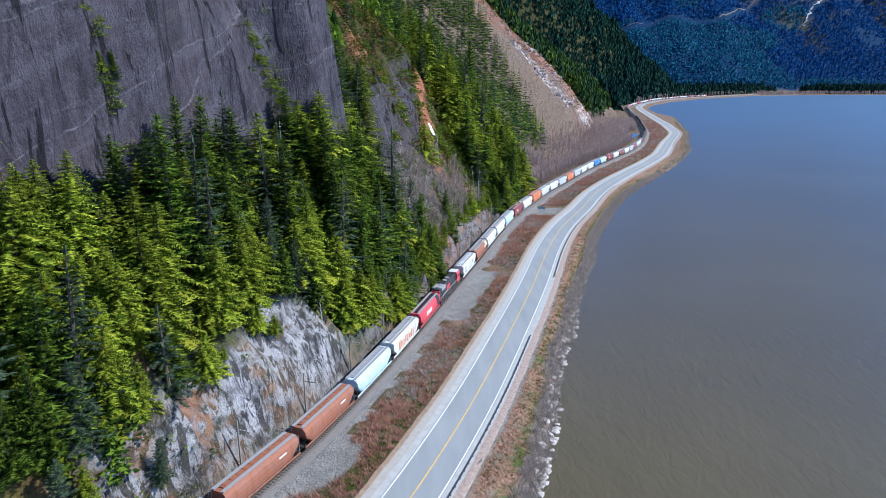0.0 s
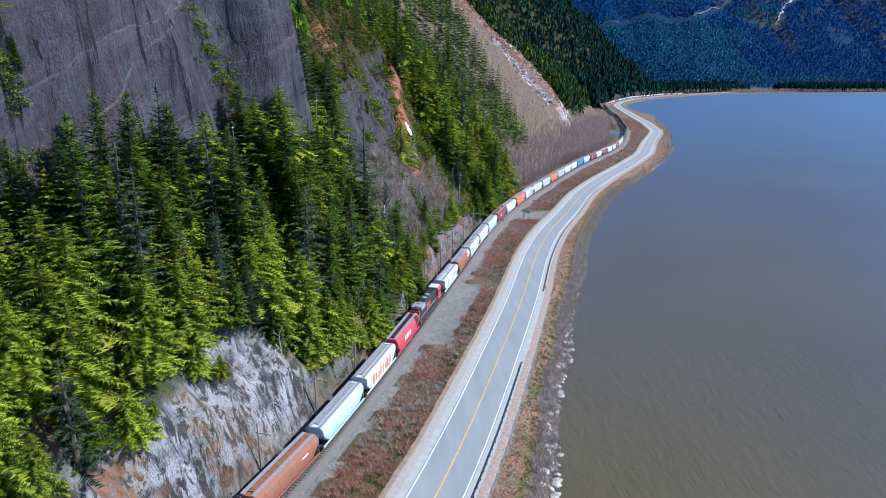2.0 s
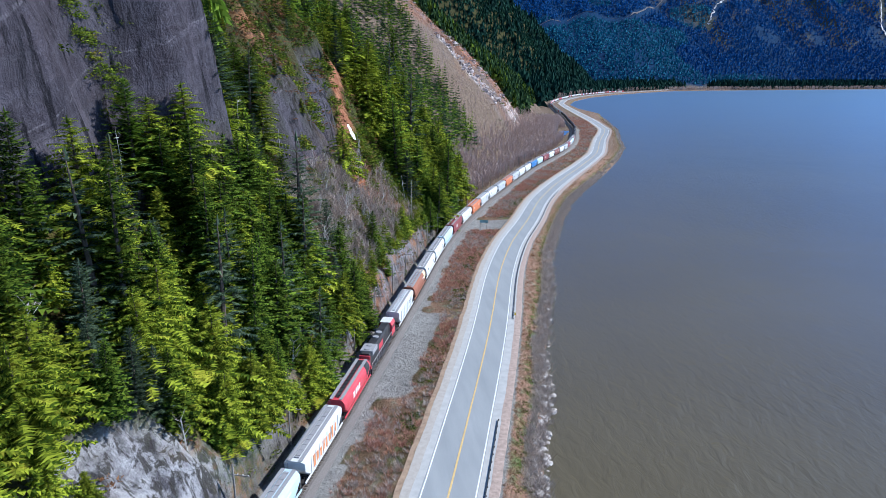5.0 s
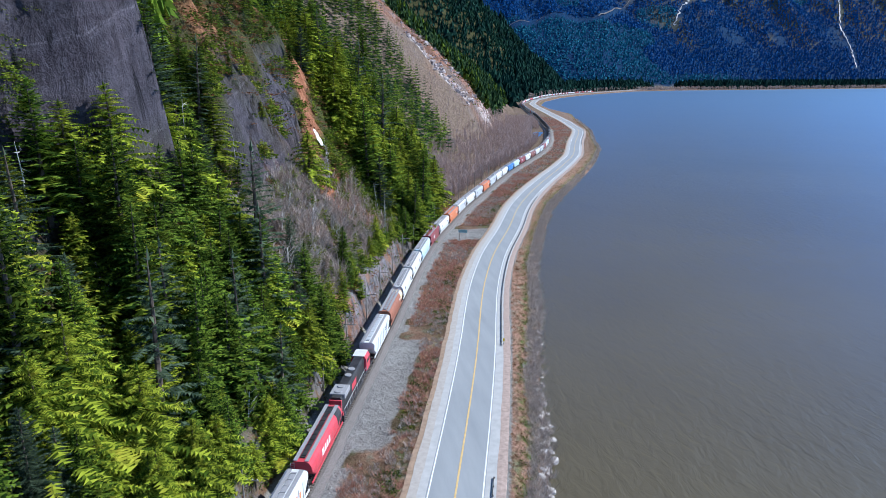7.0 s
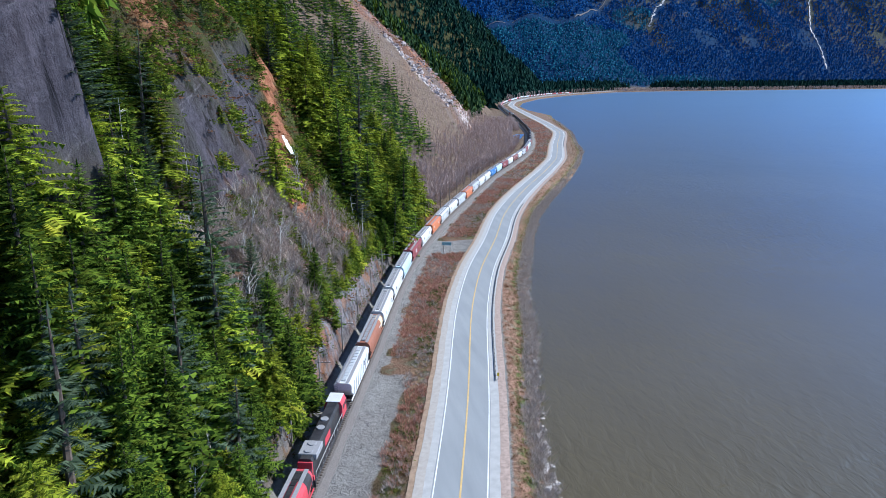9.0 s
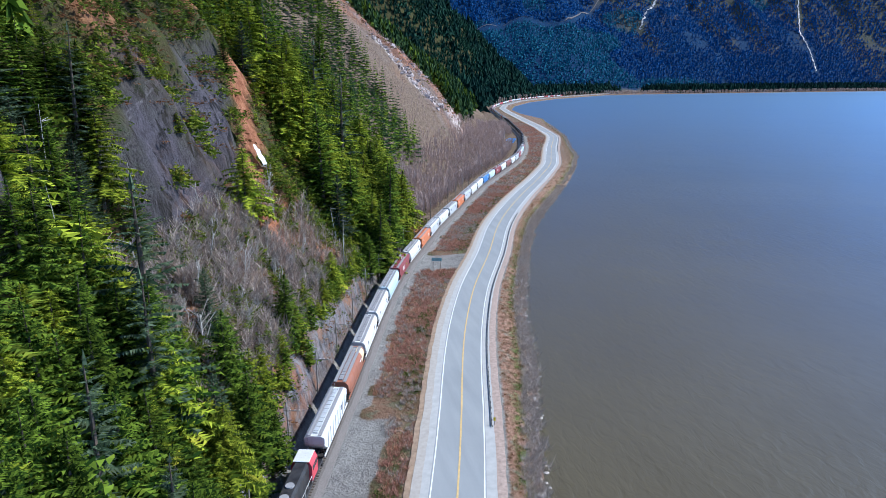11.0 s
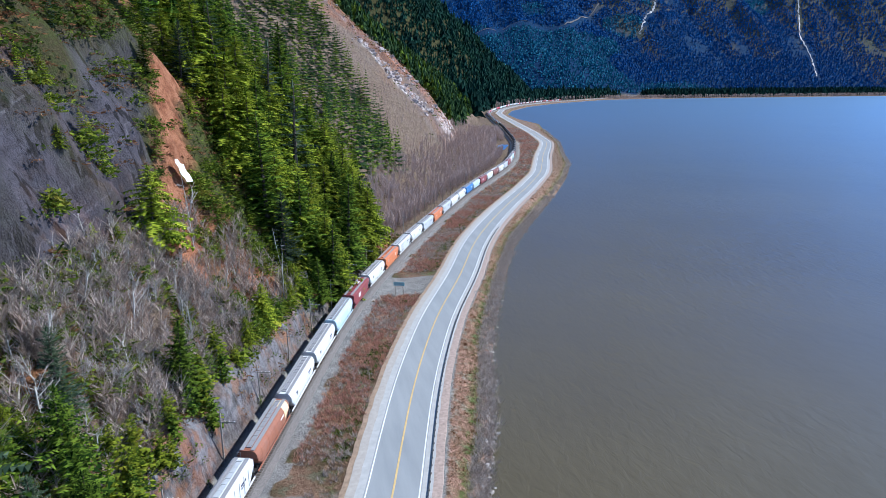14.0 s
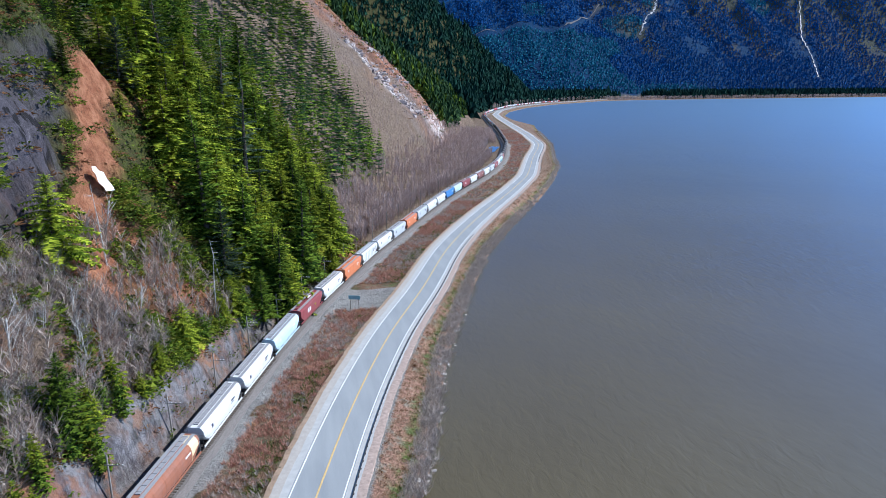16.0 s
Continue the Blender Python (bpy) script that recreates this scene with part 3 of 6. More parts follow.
    streak = np.maximum(streak, np.clip(1.2 - np.abs(Y - 745 - 25 * vnoise(X, Y, 25, 34)) / 55, 0, 1) * np.clip((d - 58) / 3, 0, 1) * np.clip((76 - d) / 5, 0, 1))
    lawn = np.where((r > 8) & (w < -1.2), np.clip(1.2 - np.abs(w + 3.6) / 1.6, 0, 1), 0.6 * np.clip(1 - np.abs(r + 9.2) / 1.5, 0, 1) * (r < -7))
    lawn = lawn * (far_range(X, Y) <= 0)
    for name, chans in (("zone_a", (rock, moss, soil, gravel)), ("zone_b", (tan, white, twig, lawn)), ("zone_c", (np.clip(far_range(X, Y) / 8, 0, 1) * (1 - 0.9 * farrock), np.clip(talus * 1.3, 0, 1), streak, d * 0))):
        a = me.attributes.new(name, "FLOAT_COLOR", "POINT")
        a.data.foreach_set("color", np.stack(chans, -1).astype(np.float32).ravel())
    return tagged(new("ground", me), "rocky forested hillside and dry gravelly lake bank", "ground", kind="structure")


ground_sheet()


def sheet(name, x0, y0, x1, y1, z, material):
    return new(name, mesh_of(name, [(x0, y0, z), (x1, y0, z), (x1, y1, z), (x0, y1, z)], [(0, 1, 2, 3)], material))


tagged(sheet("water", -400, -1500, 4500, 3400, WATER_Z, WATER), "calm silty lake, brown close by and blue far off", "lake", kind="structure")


# ---- strips along the road and the track ----
def path_xy(table, y0, y1, step):
    """Points and unit right-hand normals along a line, evenly spaced."""
    yy = np.arange(y0, y1, 1.0)
    xx = at_y(table, yy)
    s = np.concatenate([[0], np.cumsum(np.hypot(np.diff(xx), np.diff(yy)))])
    q = np.arange(0, s[-1], step)
    px, py = np.interp(q, s, xx), np.interp(q, s, yy)
    tx, ty = np.gradient(px), np.gradient(py)
    n = np.hypot(tx, ty)
    return np.stack([px, py], -1), np.stack([ty / n, -tx / n], -1)


def extrude(name, table, y0, y1, step, section, material, wobble=0.0, closed=True):
    """A section of (right, up) points drawn along a line."""
    p, nrm = path_xy(table, y0, y1, step)
    k, n = len(section), len(p)
    rows = []
    for i, (a, b) in enumerate(section):
        off = a + (wobble * (vnoise(p[:, 0], p[:, 1], 3, 40 + i) + vnoise(p[:, 0], p[:, 1], 0.9, 50 + i) * 0.5) if wobble else 0)
        q = p + nrm * (np.zeros(n) + off)[:, None]
        rows.append(np.column_stack([q, np.full(n, b)]))
    verts = np.stack(rows, 1).reshape(-1, 3)
    idx = np.arange(n * k).reshape(n, k)
    faces = []
    for j in range(k if closed else k - 1):
        j2 = (j + 1) % k
        faces.append(np.stack([idx[:-1, j], idx[1:, j], idx[1:, j2], idx[:-1, j2]], -1))
    me = fast_mesh(name, verts, np.concatenate(faces), material)
    if closed:
        bm = bmesh.new()
        bm.from_mesh(me)
        bm.verts.ensure_lookup_table()
        bm.faces.new([bm.verts[j] for j in range(k)])
        bm.faces.new([bm.verts[(n - 1) * k + j] for j in reversed(range(k))])
        bm.to_mesh(me)
        bm.free()
    return me


BANK_GRAVEL = plain("bank_gravel", (0.4, 0.31, 0.26), 0.35, 0.95, scale=1.5, bump=0.3)
road = tagged(new("road"), "grey two-lane asphalt lakeside highway with a yellow centre line", "road", kind="structure")
part("asphalt", extrude("asphalt", ROAD_X, -60, 2450, 3, [(-5.6, 0), (-5.6, -0.3), (5.9, -0.3), (5.9, 0)], ASPHALT, 0.1), road)
part("gravel_shoulder", extrude("gravel_shoulder", ROAD_X, -60, 1500, 1.5, [(-6.5, 0.003), (-6.5, -0.3), (-5.1, -0.3), (-5.1, 0.014)], SHOULDER, 0.1), road, "pale gravel edge")
part("gravel_shoulder", extrude("gravel_shoulder", ROAD_X, -60, 1500, 1.5, [(5.5, 0.016), (5.5, -0.3), (6.9, -0.3), (6.9, -0.06), (6.1, 0.008)], BANK_GRAVEL, 0.1), road, "pale gravel edge")
part("dirt_verge", extrude("dirt_verge", ROAD_X, -60, 1500, 1.2, [(-7.4, -0.12), (-7.4, -0.6), (-6.2, -0.6), (-6.2, -0.012)], DIRT, 0.13), road, "tan dirt verge")
PAVED_EDGE = plain("paved_shoulder", (0.43, 0.43, 0.415), 0.16, 0.9, scale=0.7, bump=0.15)
part("paved_shoulder", extrude("paved_shoulder", ROAD_X, -60, 1500, 2, [(-5.45, 0.006), (-5.45, -0.2), (-3.95, -0.2), (-3.95, 0.007)], PAVED_EDGE, 0.05), road, "paler paved shoulder")
part("paved_shoulder", extrude("paved_shoulder", ROAD_X, -60, 1500, 2, [(4.0, 0.007), (4.0, -0.2), (5.75, -0.2), (5.75, 0.006)], PAVED_EDGE, 0.05), road, "paler paved shoulder")
part("edge_line", extrude("edge_line", ROAD_X, -60, 2400, 3, [(-3.75, 0.016), (-3.75, 0.006), (-3.57, 0.006), (-3.57, 0.016)], WHITE_LINE, 0.02), road, "white painted line")
part("edge_line", extrude("edge_line", ROAD_X, -60, 2400, 3, [(3.67, 0.016), (3.67, 0.006), (3.86, 0.006), (3.86, 0.016)], WHITE_LINE, 0.02), road, "white painted line")
part("centre_line", extrude("centre_line", ROAD_X, -60, 2400, 3, [(-0.08, 0.016), (-0.08, 0.006), (0.18, 0.006), (0.18, 0.016)], YELLOW_LINE, 0.02), road, "yellow painted line")

RAIL_TOP = 0.62
track = tagged(new("railway_track"), "single railway track on brown stone ballast", "railway", kind="structure")
part("ballast", extrude("ballast", RAIL_X, -60, 2450, 1.5, [(-2.9, -0.1), (-1.7, 0.4), (1.7, 0.4), (2.9, -0.1)], BALLAST, 0.16), track)
for side in (-0.75, 0.75):
    part("rail", extrude("rail", RAIL_X, -60, 1400, 3, [(side - 0.04, 0.45), (side - 0.04, RAIL_TOP), (side + 0.04, RAIL_TOP), (side + 0.04, 0.45)], STEEL), track, "worn steel rail")


# ---- shapes ----
def box_bm(bm, x0, x1, y0, y1, z0, z1, bevel=0.0):
    vs = [bm.verts.new(p) for p in ((x0, y0, z0), (x1, y0, z0), (x1, y1, z0), (x0, y1, z0), (x0, y0, z1), (x1, y0, z1), (x1, y1, z1), (x0, y1, z1))]
    fs = [bm.faces.new([vs[i] for i in q]) for q in ((3, 2, 1, 0), (4, 5, 6, 7), (0, 1, 5, 4), (1, 2, 6, 5), (2, 3, 7, 6), (3, 0, 4, 7))]
    if bevel:
        es = list({e for f in fs for e in f.edges})
        bmesh.ops.bevel(bm, geom=es, offset=bevel, segments=1, affect="EDGES")
    return vs


def bm_mesh(name, bm, material, smooth=False):
    bmesh.ops.recalc_face_normals(bm, faces=bm.faces[:])
    me = bpy.data.meshes.new(name)
    bm.to_mesh(me)
    bm.free()
    me.materials.append(material)
    if smooth:
        me.polygons.foreach_set("use_smooth", [True] * len(me.polygons))
    return me


def boxes(name, material, *dims, bevel=0.0):
    bm = bmesh.new()
    for q in dims:
        box_bm(bm, *q, bevel=bevel)
    return bm_mesh(name, bm, material)


def tube(verts, faces, a, b, ra, rb, sides=4):
    """Adds a tapered stick from a to b."""
    a, b = Vector(a), Vector(b)
    ax = (b - a).normalized()
    u = ax.orthogonal().normalized()
    v = ax.cross(u)
    i0 = len(verts)
    for c, r in ((a, ra), (b, rb)):
        for k in range(sides):
            t = 2 * math.pi * k / sides
            verts.append(tuple(c + (u * math.cos(t) + v * math.sin(t)) * r))
    for k in range(sides):
        k2 = (k + 1) % sides
        faces.append((i0 + k, i0 + k2, i0 + sides + k2, i0 + sides + k))


def wheel_disc(name, radius, width, material, sides=14):
    bm = bmesh.new()
    bmesh.ops.create_cone(bm, cap_ends=True, segments=sides, radius1=radius, radius2=radius * 0.97, depth=width, matrix=Matrix.Rotation(radians(90), 4, "Y"))
    return bm_mesh(name, bm, material)


# ---- trees ----
def frond(verts, tris, base, az, elev, length, droop, stations, rng, curtain=0.0, width=0.4):
    """One bough: a spine with pairs of pointed sprays, drooping towards the tip."""
    d = np.array([math.cos(az), math.sin(az), 0.0])
    s = np.array([-math.sin(az), math.cos(az), 0.0])
    pts = []
    for i in range(stations + 1):
        t = i / stations
        p = base + d * (length * t * math.cos(elev)) + np.array([0, 0, length * (t * math.sin(elev) - droop * t * t)])
        pts.append(p)
    i0 = len(verts)
    verts.extend(pts)
    for i in range(stations):
        t = i / stations
        w = length * width * (1 - 0.75 * t) * rng.uniform(0.7, 1.2) + 0.08
        half = (pts[i] + pts[i + 1]) / 2
        for side in (-1, 1):
            for a, b, f in ((pts[i], half, 1.0), (half, pts[i + 1], 0.9)) if width < 0.3 and i else ((pts[i], pts[i + 1], 1.0),):
                u = w * f * rng.uniform(0.8, 1.15)
                tip = a + s * side * u + d * u * rng.uniform(0.35, 0.8) + np.array([0, 0, -u * rng.uniform(0.1, 0.45)])
                tris.append((len(verts), len(verts) + 1, len(verts) + 2))
                verts.extend((a, b, tip))
        if curtain and i:
            tip = (pts[i] + pts[i + 1]) / 2 + s * rng.uniform(-0.15, 0.15) - np.array([0, 0, curtain * length * rng.uniform(0.6, 1.2)])
            verts.append(tip)
            tris.append((i0 + i, i0 + i + 1, len(verts) - 1))


def conifer_mesh(seed, h, r, gap, per, stations, droop, curtain, material, bare=0.06, shape=0.65, dead=0.0, width=0.4):
    rng = random.Random(seed)
    verts, tris = [], []
    z = bare * h
    turn = 0.0
    while z < h * 0.985:
        f = 1 - z / h
        n = max(3, int(per * (0.55 + 0.6 * f)))
        turn += 1.3
        lean = rng.uniform(0.85, 1.1)
        for k in range(n):
            if rng.random() < dead:
                continue
            length = (r * f ** shape * rng.uniform(0.62, 1.18) + 0.22) * lean
            az = turn + 2 * math.pi * (k + rng.uniform(-0.3, 0.3)) / n
            elev = radians(rng.uniform(8, 24) + 28 * (1 - f) ** 2)
            frond(verts, tris, np.array([0, 0, z + rng.uniform(-0.18, 0.18)]), az, elev, length, droop * rng.uniform(0.7, 1.3), stations, rng, curtain, width)
        z += gap * rng.uniform(0.75, 1.25) * (0.55 + 0.6 * f)
    i0 = len(verts)
    for k in range(4):
        a = k * 1.57
        verts.extend([np.array([0.14 * math.cos(a), 0.14 * math.sin(a), h * 0.95])])
    verts.append(np.array([0, 0, h * 1.02]))
    tris.extend([(i0 + k, i0 + (k + 1) % 4, i0 + 4) for k in range(4)])
    return np.array(verts), np.array(tris)


def trunk_mesh(h, r, material, lean=0.0, sides=6):
    verts, faces = [], []
    pts = [(0, 0, -1.2), (lean * 0.2, 0, h * 0.35), (lean * 0.5, lean * 0.2, h * 0.7), (lean, 0.1, h * 0.985)]
    for (a, b), (ra, rb) in zip(zip(pts, pts[1:]), ((r, r * 0.75), (r * 0.75, r * 0.42), (r * 0.42, 0.02))):
        tube(verts, faces, a, b, ra, rb, sides)
    return mesh_of("trunk", verts, faces, material)


def make_conifer(name, label, seed, h, r, gap, per, stations, droop, curtain, leaf, **kw):
    root = tagged(new(name), label, "tree", "conifers on the hillside")
    v, t = conifer_mesh(seed, h, r, gap, per, stations, droop, curtain, leaf, **kw)
    part("trunk", trunk_mesh(h, 0.012 * h + 0.06, BARK), root)
    part("crown", fast_mesh("crown", v, t, leaf), root)
    return root, h


KINDS = [
    make_conifer("fir_tree", "dark green fir tree on a steep rocky slope", 1, 17, 3.6, 0.72, 9, 7, 0.2, 0.07, FIR, width=0.32),
    make_conifer("fir_tree", "dark green fir tree on a steep rocky slope", 2, 15, 3.6, 0.68, 9, 7, 0.24, 0.07, FIR, width=0.32),
    make_conifer("fir_tree", "tall slender dark fir tree among others", 3, 18, 3.4, 0.76, 9, 7, 0.22, 0.08, FIR, shape=0.6, width=0.34),
    make_conifer("cedar_tree", "yellow-green cedar tree with drooping sprays", 4, 14, 3.8, 0.66, 9, 8, 0.5, 0.16, CEDAR, shape=0.6, width=0.28),
    make_conifer("cedar_tree", "yellow-green cedar tree with drooping sprays", 5, 12, 3.7, 0.62, 9, 8, 0.48, 0.16, CEDAR, shape=0.55, width=0.28),
    make_conifer("hemlock_tree", "mid-green hemlock tree with layered boughs", 6, 14, 4.4, 0.8, 10, 8, 0.26, 0.1, FIR, shape=0.8, width=0.28),
    make_conifer("spruce_tree", "grey-green spruce tree with pointed top", 7, 14, 3.3, 0.66, 8, 7, 0.16, 0.08, SPRUCE, width=0.28),
    make_conifer("hemlock_tree", "ragged half-bare hemlock tree", 8, 15, 2.6, 0.8, 6, 6, 0.3, 0.15, SPRUCE, dead=0.35, shape=0.6, width=0.28),
]
WEIGHTS = [4, 4, 3, 5, 6, 5, 2, 2]
USED = set()


def plant(kind, x, y, z, size, turn, lean=(0, 0)):
    root, _ = KINDS[kind]
    m = Matrix.Translation((x, y, z)) @ Euler((radians(lean[0]), radians(lean[1]), turn)).to_matrix().to_4x4() @ Matrix.Diagonal((size * 1.18, size * 1.18, size * random.uniform(0.9, 1.08), 1))
    if kind in USED:
        return copy_thing(root, m)
    USED.add(kind)
    root.matrix_basis = m
    return root


def xy_at(y, d):
    """The place d metres left of the track."""
    return float(at_y(RAIL_X, y) - d / at_y(RAIL_C, y)), float(y)


def scatter(y0, y1, d0, d1, step, rng):
    y = y0
    while y < y1:
        d = d0
        while d < d1:
            yield y + rng.uniform(-0.45, 0.45) * step, d + rng.uniform(-0.45, 0.45) * step
            d += step
        y += step


rng = random.Random(11)
MEDIUM = []                                             # sites of the trees that are joined
planted = 0
for y, d in scatter(60, 345, 6.4, 66, 3.6, rng):
    x, _ = xy_at(y, d)
    z = float(height(x, y))
    n9 = float(vnoise(x, y, 14, 61))
    top = 99
    if y < 160:
        top = (52 if y < 138 else 57) + 5 * n9
        if z > 40:
            continue
    if 72 < y < 119 and d < (11.5 if y > 88 else 8.6) + 1.5 * n9:
        continue
    if on_bluff(y, d) or abs(gully_off(y, d)) < 6 and 10 < d < 50:
        continue
    if 173 < y < 236 and d < 25.5 and rng.random() < (0.93 if d > 10 else 0.6):
        continue
    brow = 256 + 0.75 * (d - 12)
    if 0 < gully_off(y, d) and y < brow and rng.random() < 0.94:
        continue
    if 186 < y and gully_off(y, d) < 0 and d > 33 and rng.random() < 0.5:
        continue
    if y > 315 and d < 12 + (y - 315) * 0.8:
        continue
    if y > brow and rng.random() < 0.6:
        continue
    kind = rng.choices(range(8), WEIGHTS)[0]
    if (n9 > 0.35 or y > brow and n9 > -0.1) and rng.random() < 0.55:
        kind = rng.choice((3, 4))
    size = rng.uniform(0.7, 1.25) * (1.65 if y > brow else 1.3 if 138 < y < 168 else 1.0) * (0.72 if d < 9 else 1.0) * (0.6 if y < brow and y > 190 and d > 25 else 1.0)
    h = KINDS[kind][1]
    size = min(size, max(0.32, (top - z) / h))
    if d > (38 if y < brow else 52) or planted >= 430:
        if d < 52 or rng.random() < 0.6:
            MEDIUM.append((x, y, z, size * h, rng.random()))
        continue
    plant(kind, x, y, z - 0.2, size, rng.uniform(0, 6.28), (rng.uniform(-3, 3), rng.uniform(-3, 3)))
    planted += 1

# small trees on the ledges of the cliff and the rock faces
for y, d, s, kind in ((101, 33.2, .4, 3), (103, 33, .35, 0), (141, 27, .32, 3), (142.5, 28.5, .3, 4), (143, 30, .3, 3), (144, 31.5, .25, 0), (145, 33, .28, 4), (139, 27.5, .35, 1), (140, 26, .35, 3), (143.6, 26.5, .3, 4), (100, 31.6, .45, 3), (80, 35.4, .5, 4), (82, 34.4, .4, 3),
                      (84, 34.6, .45, 4), (87, 35, .4, 3), (91, 12.4, .5, 4), (97, 11, .8, 3), (99, 9.6, .3, 4), (88, 10, .3, 3), (205, 28, .3, 3), (212, 30, .28, 4), (233, 27.4, .42, 3), (222, 25, .6, 3),
                      (213, 24.5, .4, 4), (231, 24.8, .6, 3), (207, 34, .4, 0), (219, 35, .35, 4), (200, 9, .75, 3), (226, 8.6, .7, 4), (236, 8, .5, 3), (216, 8.2, .45, 4), (247, 9, .6, 4), (239, 20, .45, 1)):
    x, _ = xy_at(y, d)
    plant(kind, x, y, float(height(x, y)) - 0.3, s, rng.uniform(0, 6.28))


def joined(name, template, places, material, label, category, smooth=False, turn=True, seed=5):
    """Many alike plants in one mesh: template verts and triangles; places of (x, y, z, size[, width])."""
    v, t = template
    places = np.array(places, float)
    n = len(places)
    g = np.random.default_rng(seed)
    a = g.uniform(0, 6.283, n) if turn else np.zeros(n)
    c, s = np.cos(a)[:, None], np.sin(a)[:, None]
    sz = places[:, 3][:, None]
    wd = sz * g.uniform(0.8, 1.2, n)[:, None]
    x = (v[:, 0] * c - v[:, 1] * s) * wd + places[:, 0][:, None]
    y = (v[:, 0] * s + v[:, 1] * c) * wd + places[:, 1][:, None]
    z = v[:, 2] * sz + places[:, 2][:, None]
    verts = np.stack([x, y, z], -1).reshape(-1, 3)
    faces = (t[None] + (np.arange(n) * len(v))[:, None, None]).reshape(-1, 3)
    return tagged(new(name, fast_mesh(name, verts, faces, material, smooth)), label, category, kind="stuff")


def unit(mesh, h):
    return mesh[0] / h, mesh[1]


DARK_FIR = foliage("dark_needles", (0.007, 0.02, 0.005), (0.06, 0.115, 0.018), (0.12, 0.16, 0.025), by_object=False)
mid_a = unit(conifer_mesh(31, 18, 4.0, 1.05, 7, 4, 0.28, 0.0, None, width=0.32), 18)
mid_b = unit(conifer_mesh(32, 18, 3.9, 1.05, 7, 4, 0.42, 0.12, None, shape=0.7, width=0.3), 18)
mid_c = unit(conifer_mesh(33, 18, 3.6, 1.1, 7, 4, 0.3, 0.0, None, shape=0.7, width=0.32), 18)
for k, (tmpl, mat) in enumerate(((mid_a, FIR), (mid_b, CEDAR), (mid_c, DARK_FIR), (mid_a, SPRUCE))):
    lo, hi = ((0, .36), (.36, .62), (.62, .93), (.93, 1.01))[k]
    spots = [(x, y, z - 0.3, h) for x, y, z, h, q in MEDIUM if lo <= q < hi]
    joined("forest", tmpl, spots, mat, "dense dark conifers on the steep hillside", "forest", seed=k)


# young conifers that fill the gaps between the tall ones
gy = np.random.default_rng(17)
yy, dd = gy.uniform(62, 262, 900), gy.uniform(5.5, 30, 900)
xx = at_y(RAIL_X, yy) - dd / at_y(RAIL_C, yy)
m = ~((yy > 74) & (yy < 120) & (dd < 15)) & ~((yy > 172) & (yy < 256) & (dd > 10)) & (height(xx, yy) < 38)
small = unit(conifer_mesh(34, 9, 2.9, 0.95, 7, 3, 0.35, 0.1, None, shape=0.6), 9)
spots = np.column_stack([xx, yy, height(xx, yy) - 0.3, gy.uniform(3.5, 9, 900)])
half = gy.uniform(size=900) < 0.5
joined("young_conifers", small, spots[m & half][:110], CEDAR, "small yellow-green conifers between the tall trees", "trees", seed=18)
joined("young_conifers", small, spots[m & ~half][:110], FIR, "small dark conifers between the tall trees", "trees", seed=19)


# young growth on the open slope and along the ledges of its rock
yy, dd = gy.uniform(176, 258, 260), gy.uniform(8, 38, 260)
m = ((vnoise(yy, dd, 7, 96) > 0.05) & ~on_bluff(yy, dd) | (vnoise(yy, dd, 5, 98) > 0.55)) & (np.abs(gully_off(yy, dd)) > 5) & ~((dd < 25) & (yy > 176) & (yy < 240))
xx = at_y(RAIL_X, yy) - dd / at_y(RAIL_C, yy)
spots = np.column_stack([xx, yy, height(xx, yy) - 0.3, gy.uniform(2.2, 5.0, 260)])
half = gy.uniform(size=260) < 0.55
joined("young_conifers", small, spots[m & half][:75], CEDAR, "small yellow-green conifers on the open slope", "trees", seed=50)
joined("young_conifers", small, spots[m & ~half][:60], FIR, "small dark green conifers on the open slope", "trees", seed=51)


def star_tree(tiers, points, seed, width=1.0):
    """A far conifer: ragged tiers, each an uneven star with its point up the stem."""
    g = random.Random(seed)
    v, t = [], []
    for k in range(tiers):
        z0 = 0.06 + 0.8 * k / tiers
        r = 0.19 * (1 - k / tiers) ** 0.85 + 0.02
        i0 = len(v)
        v.append((0, 0, z0 + 0.34 * (1.15 - 0.5 * k / tiers)))
        for j in range(points * 2):
            a = math.pi * j / points + k * 0.7
            q = r * (g.uniform(0.85, 1.25) if j % 2 == 0 else g.uniform(0.35, 0.6))
            v.append((q * math.cos(a), q * math.sin(a), z0 - (0.05 if j % 2 == 0 else -0.02) + g.uniform(-0.02, 0.02)))
        for j in range(points * 2):
            t.append((i0, i0 + 1 + j, i0 + 1 + (j + 1) % (points * 2)))
    return np.array(v) * np.array([width, width, 1.0]), np.array(t)


g = np.random.default_rng(3)
# the long hillside beyond, over the bare flat
yy, dd = np.meshgrid(np.arange(330, 1480, 6.9), np.arange(14, 380, 6.2))
yy, dd = (yy + g.uniform(-3, 3, yy.shape)).ravel(), (dd + g.uniform(-2.8, 2.8, dd.shape)).ravel()
xx = at_y(RAIL_X, yy) - dd / at_y(RAIL_C, yy)
zz = height(xx, yy)
slide = np.exp(-((yy - 722 - 0.35 * (dd - 60)) / 50) ** 2) * (dd < 240)
keep = (left_height(dd, yy) > 9) & ((yy > 798 + 0.32 * (dd - 60)) | (yy < 506 + 1.42 * (dd - 60)) & (yy < 690)) & (slide < 0.45) & (dd < 120 + yy * 0.25)
keep &= ~((yy < 430) & (dd < 30))
keep &= (g.uniform(size=yy.size) < np.where(slide > 0.12, 0.4, np.where(yy > 900, 0.75, 1.0)))
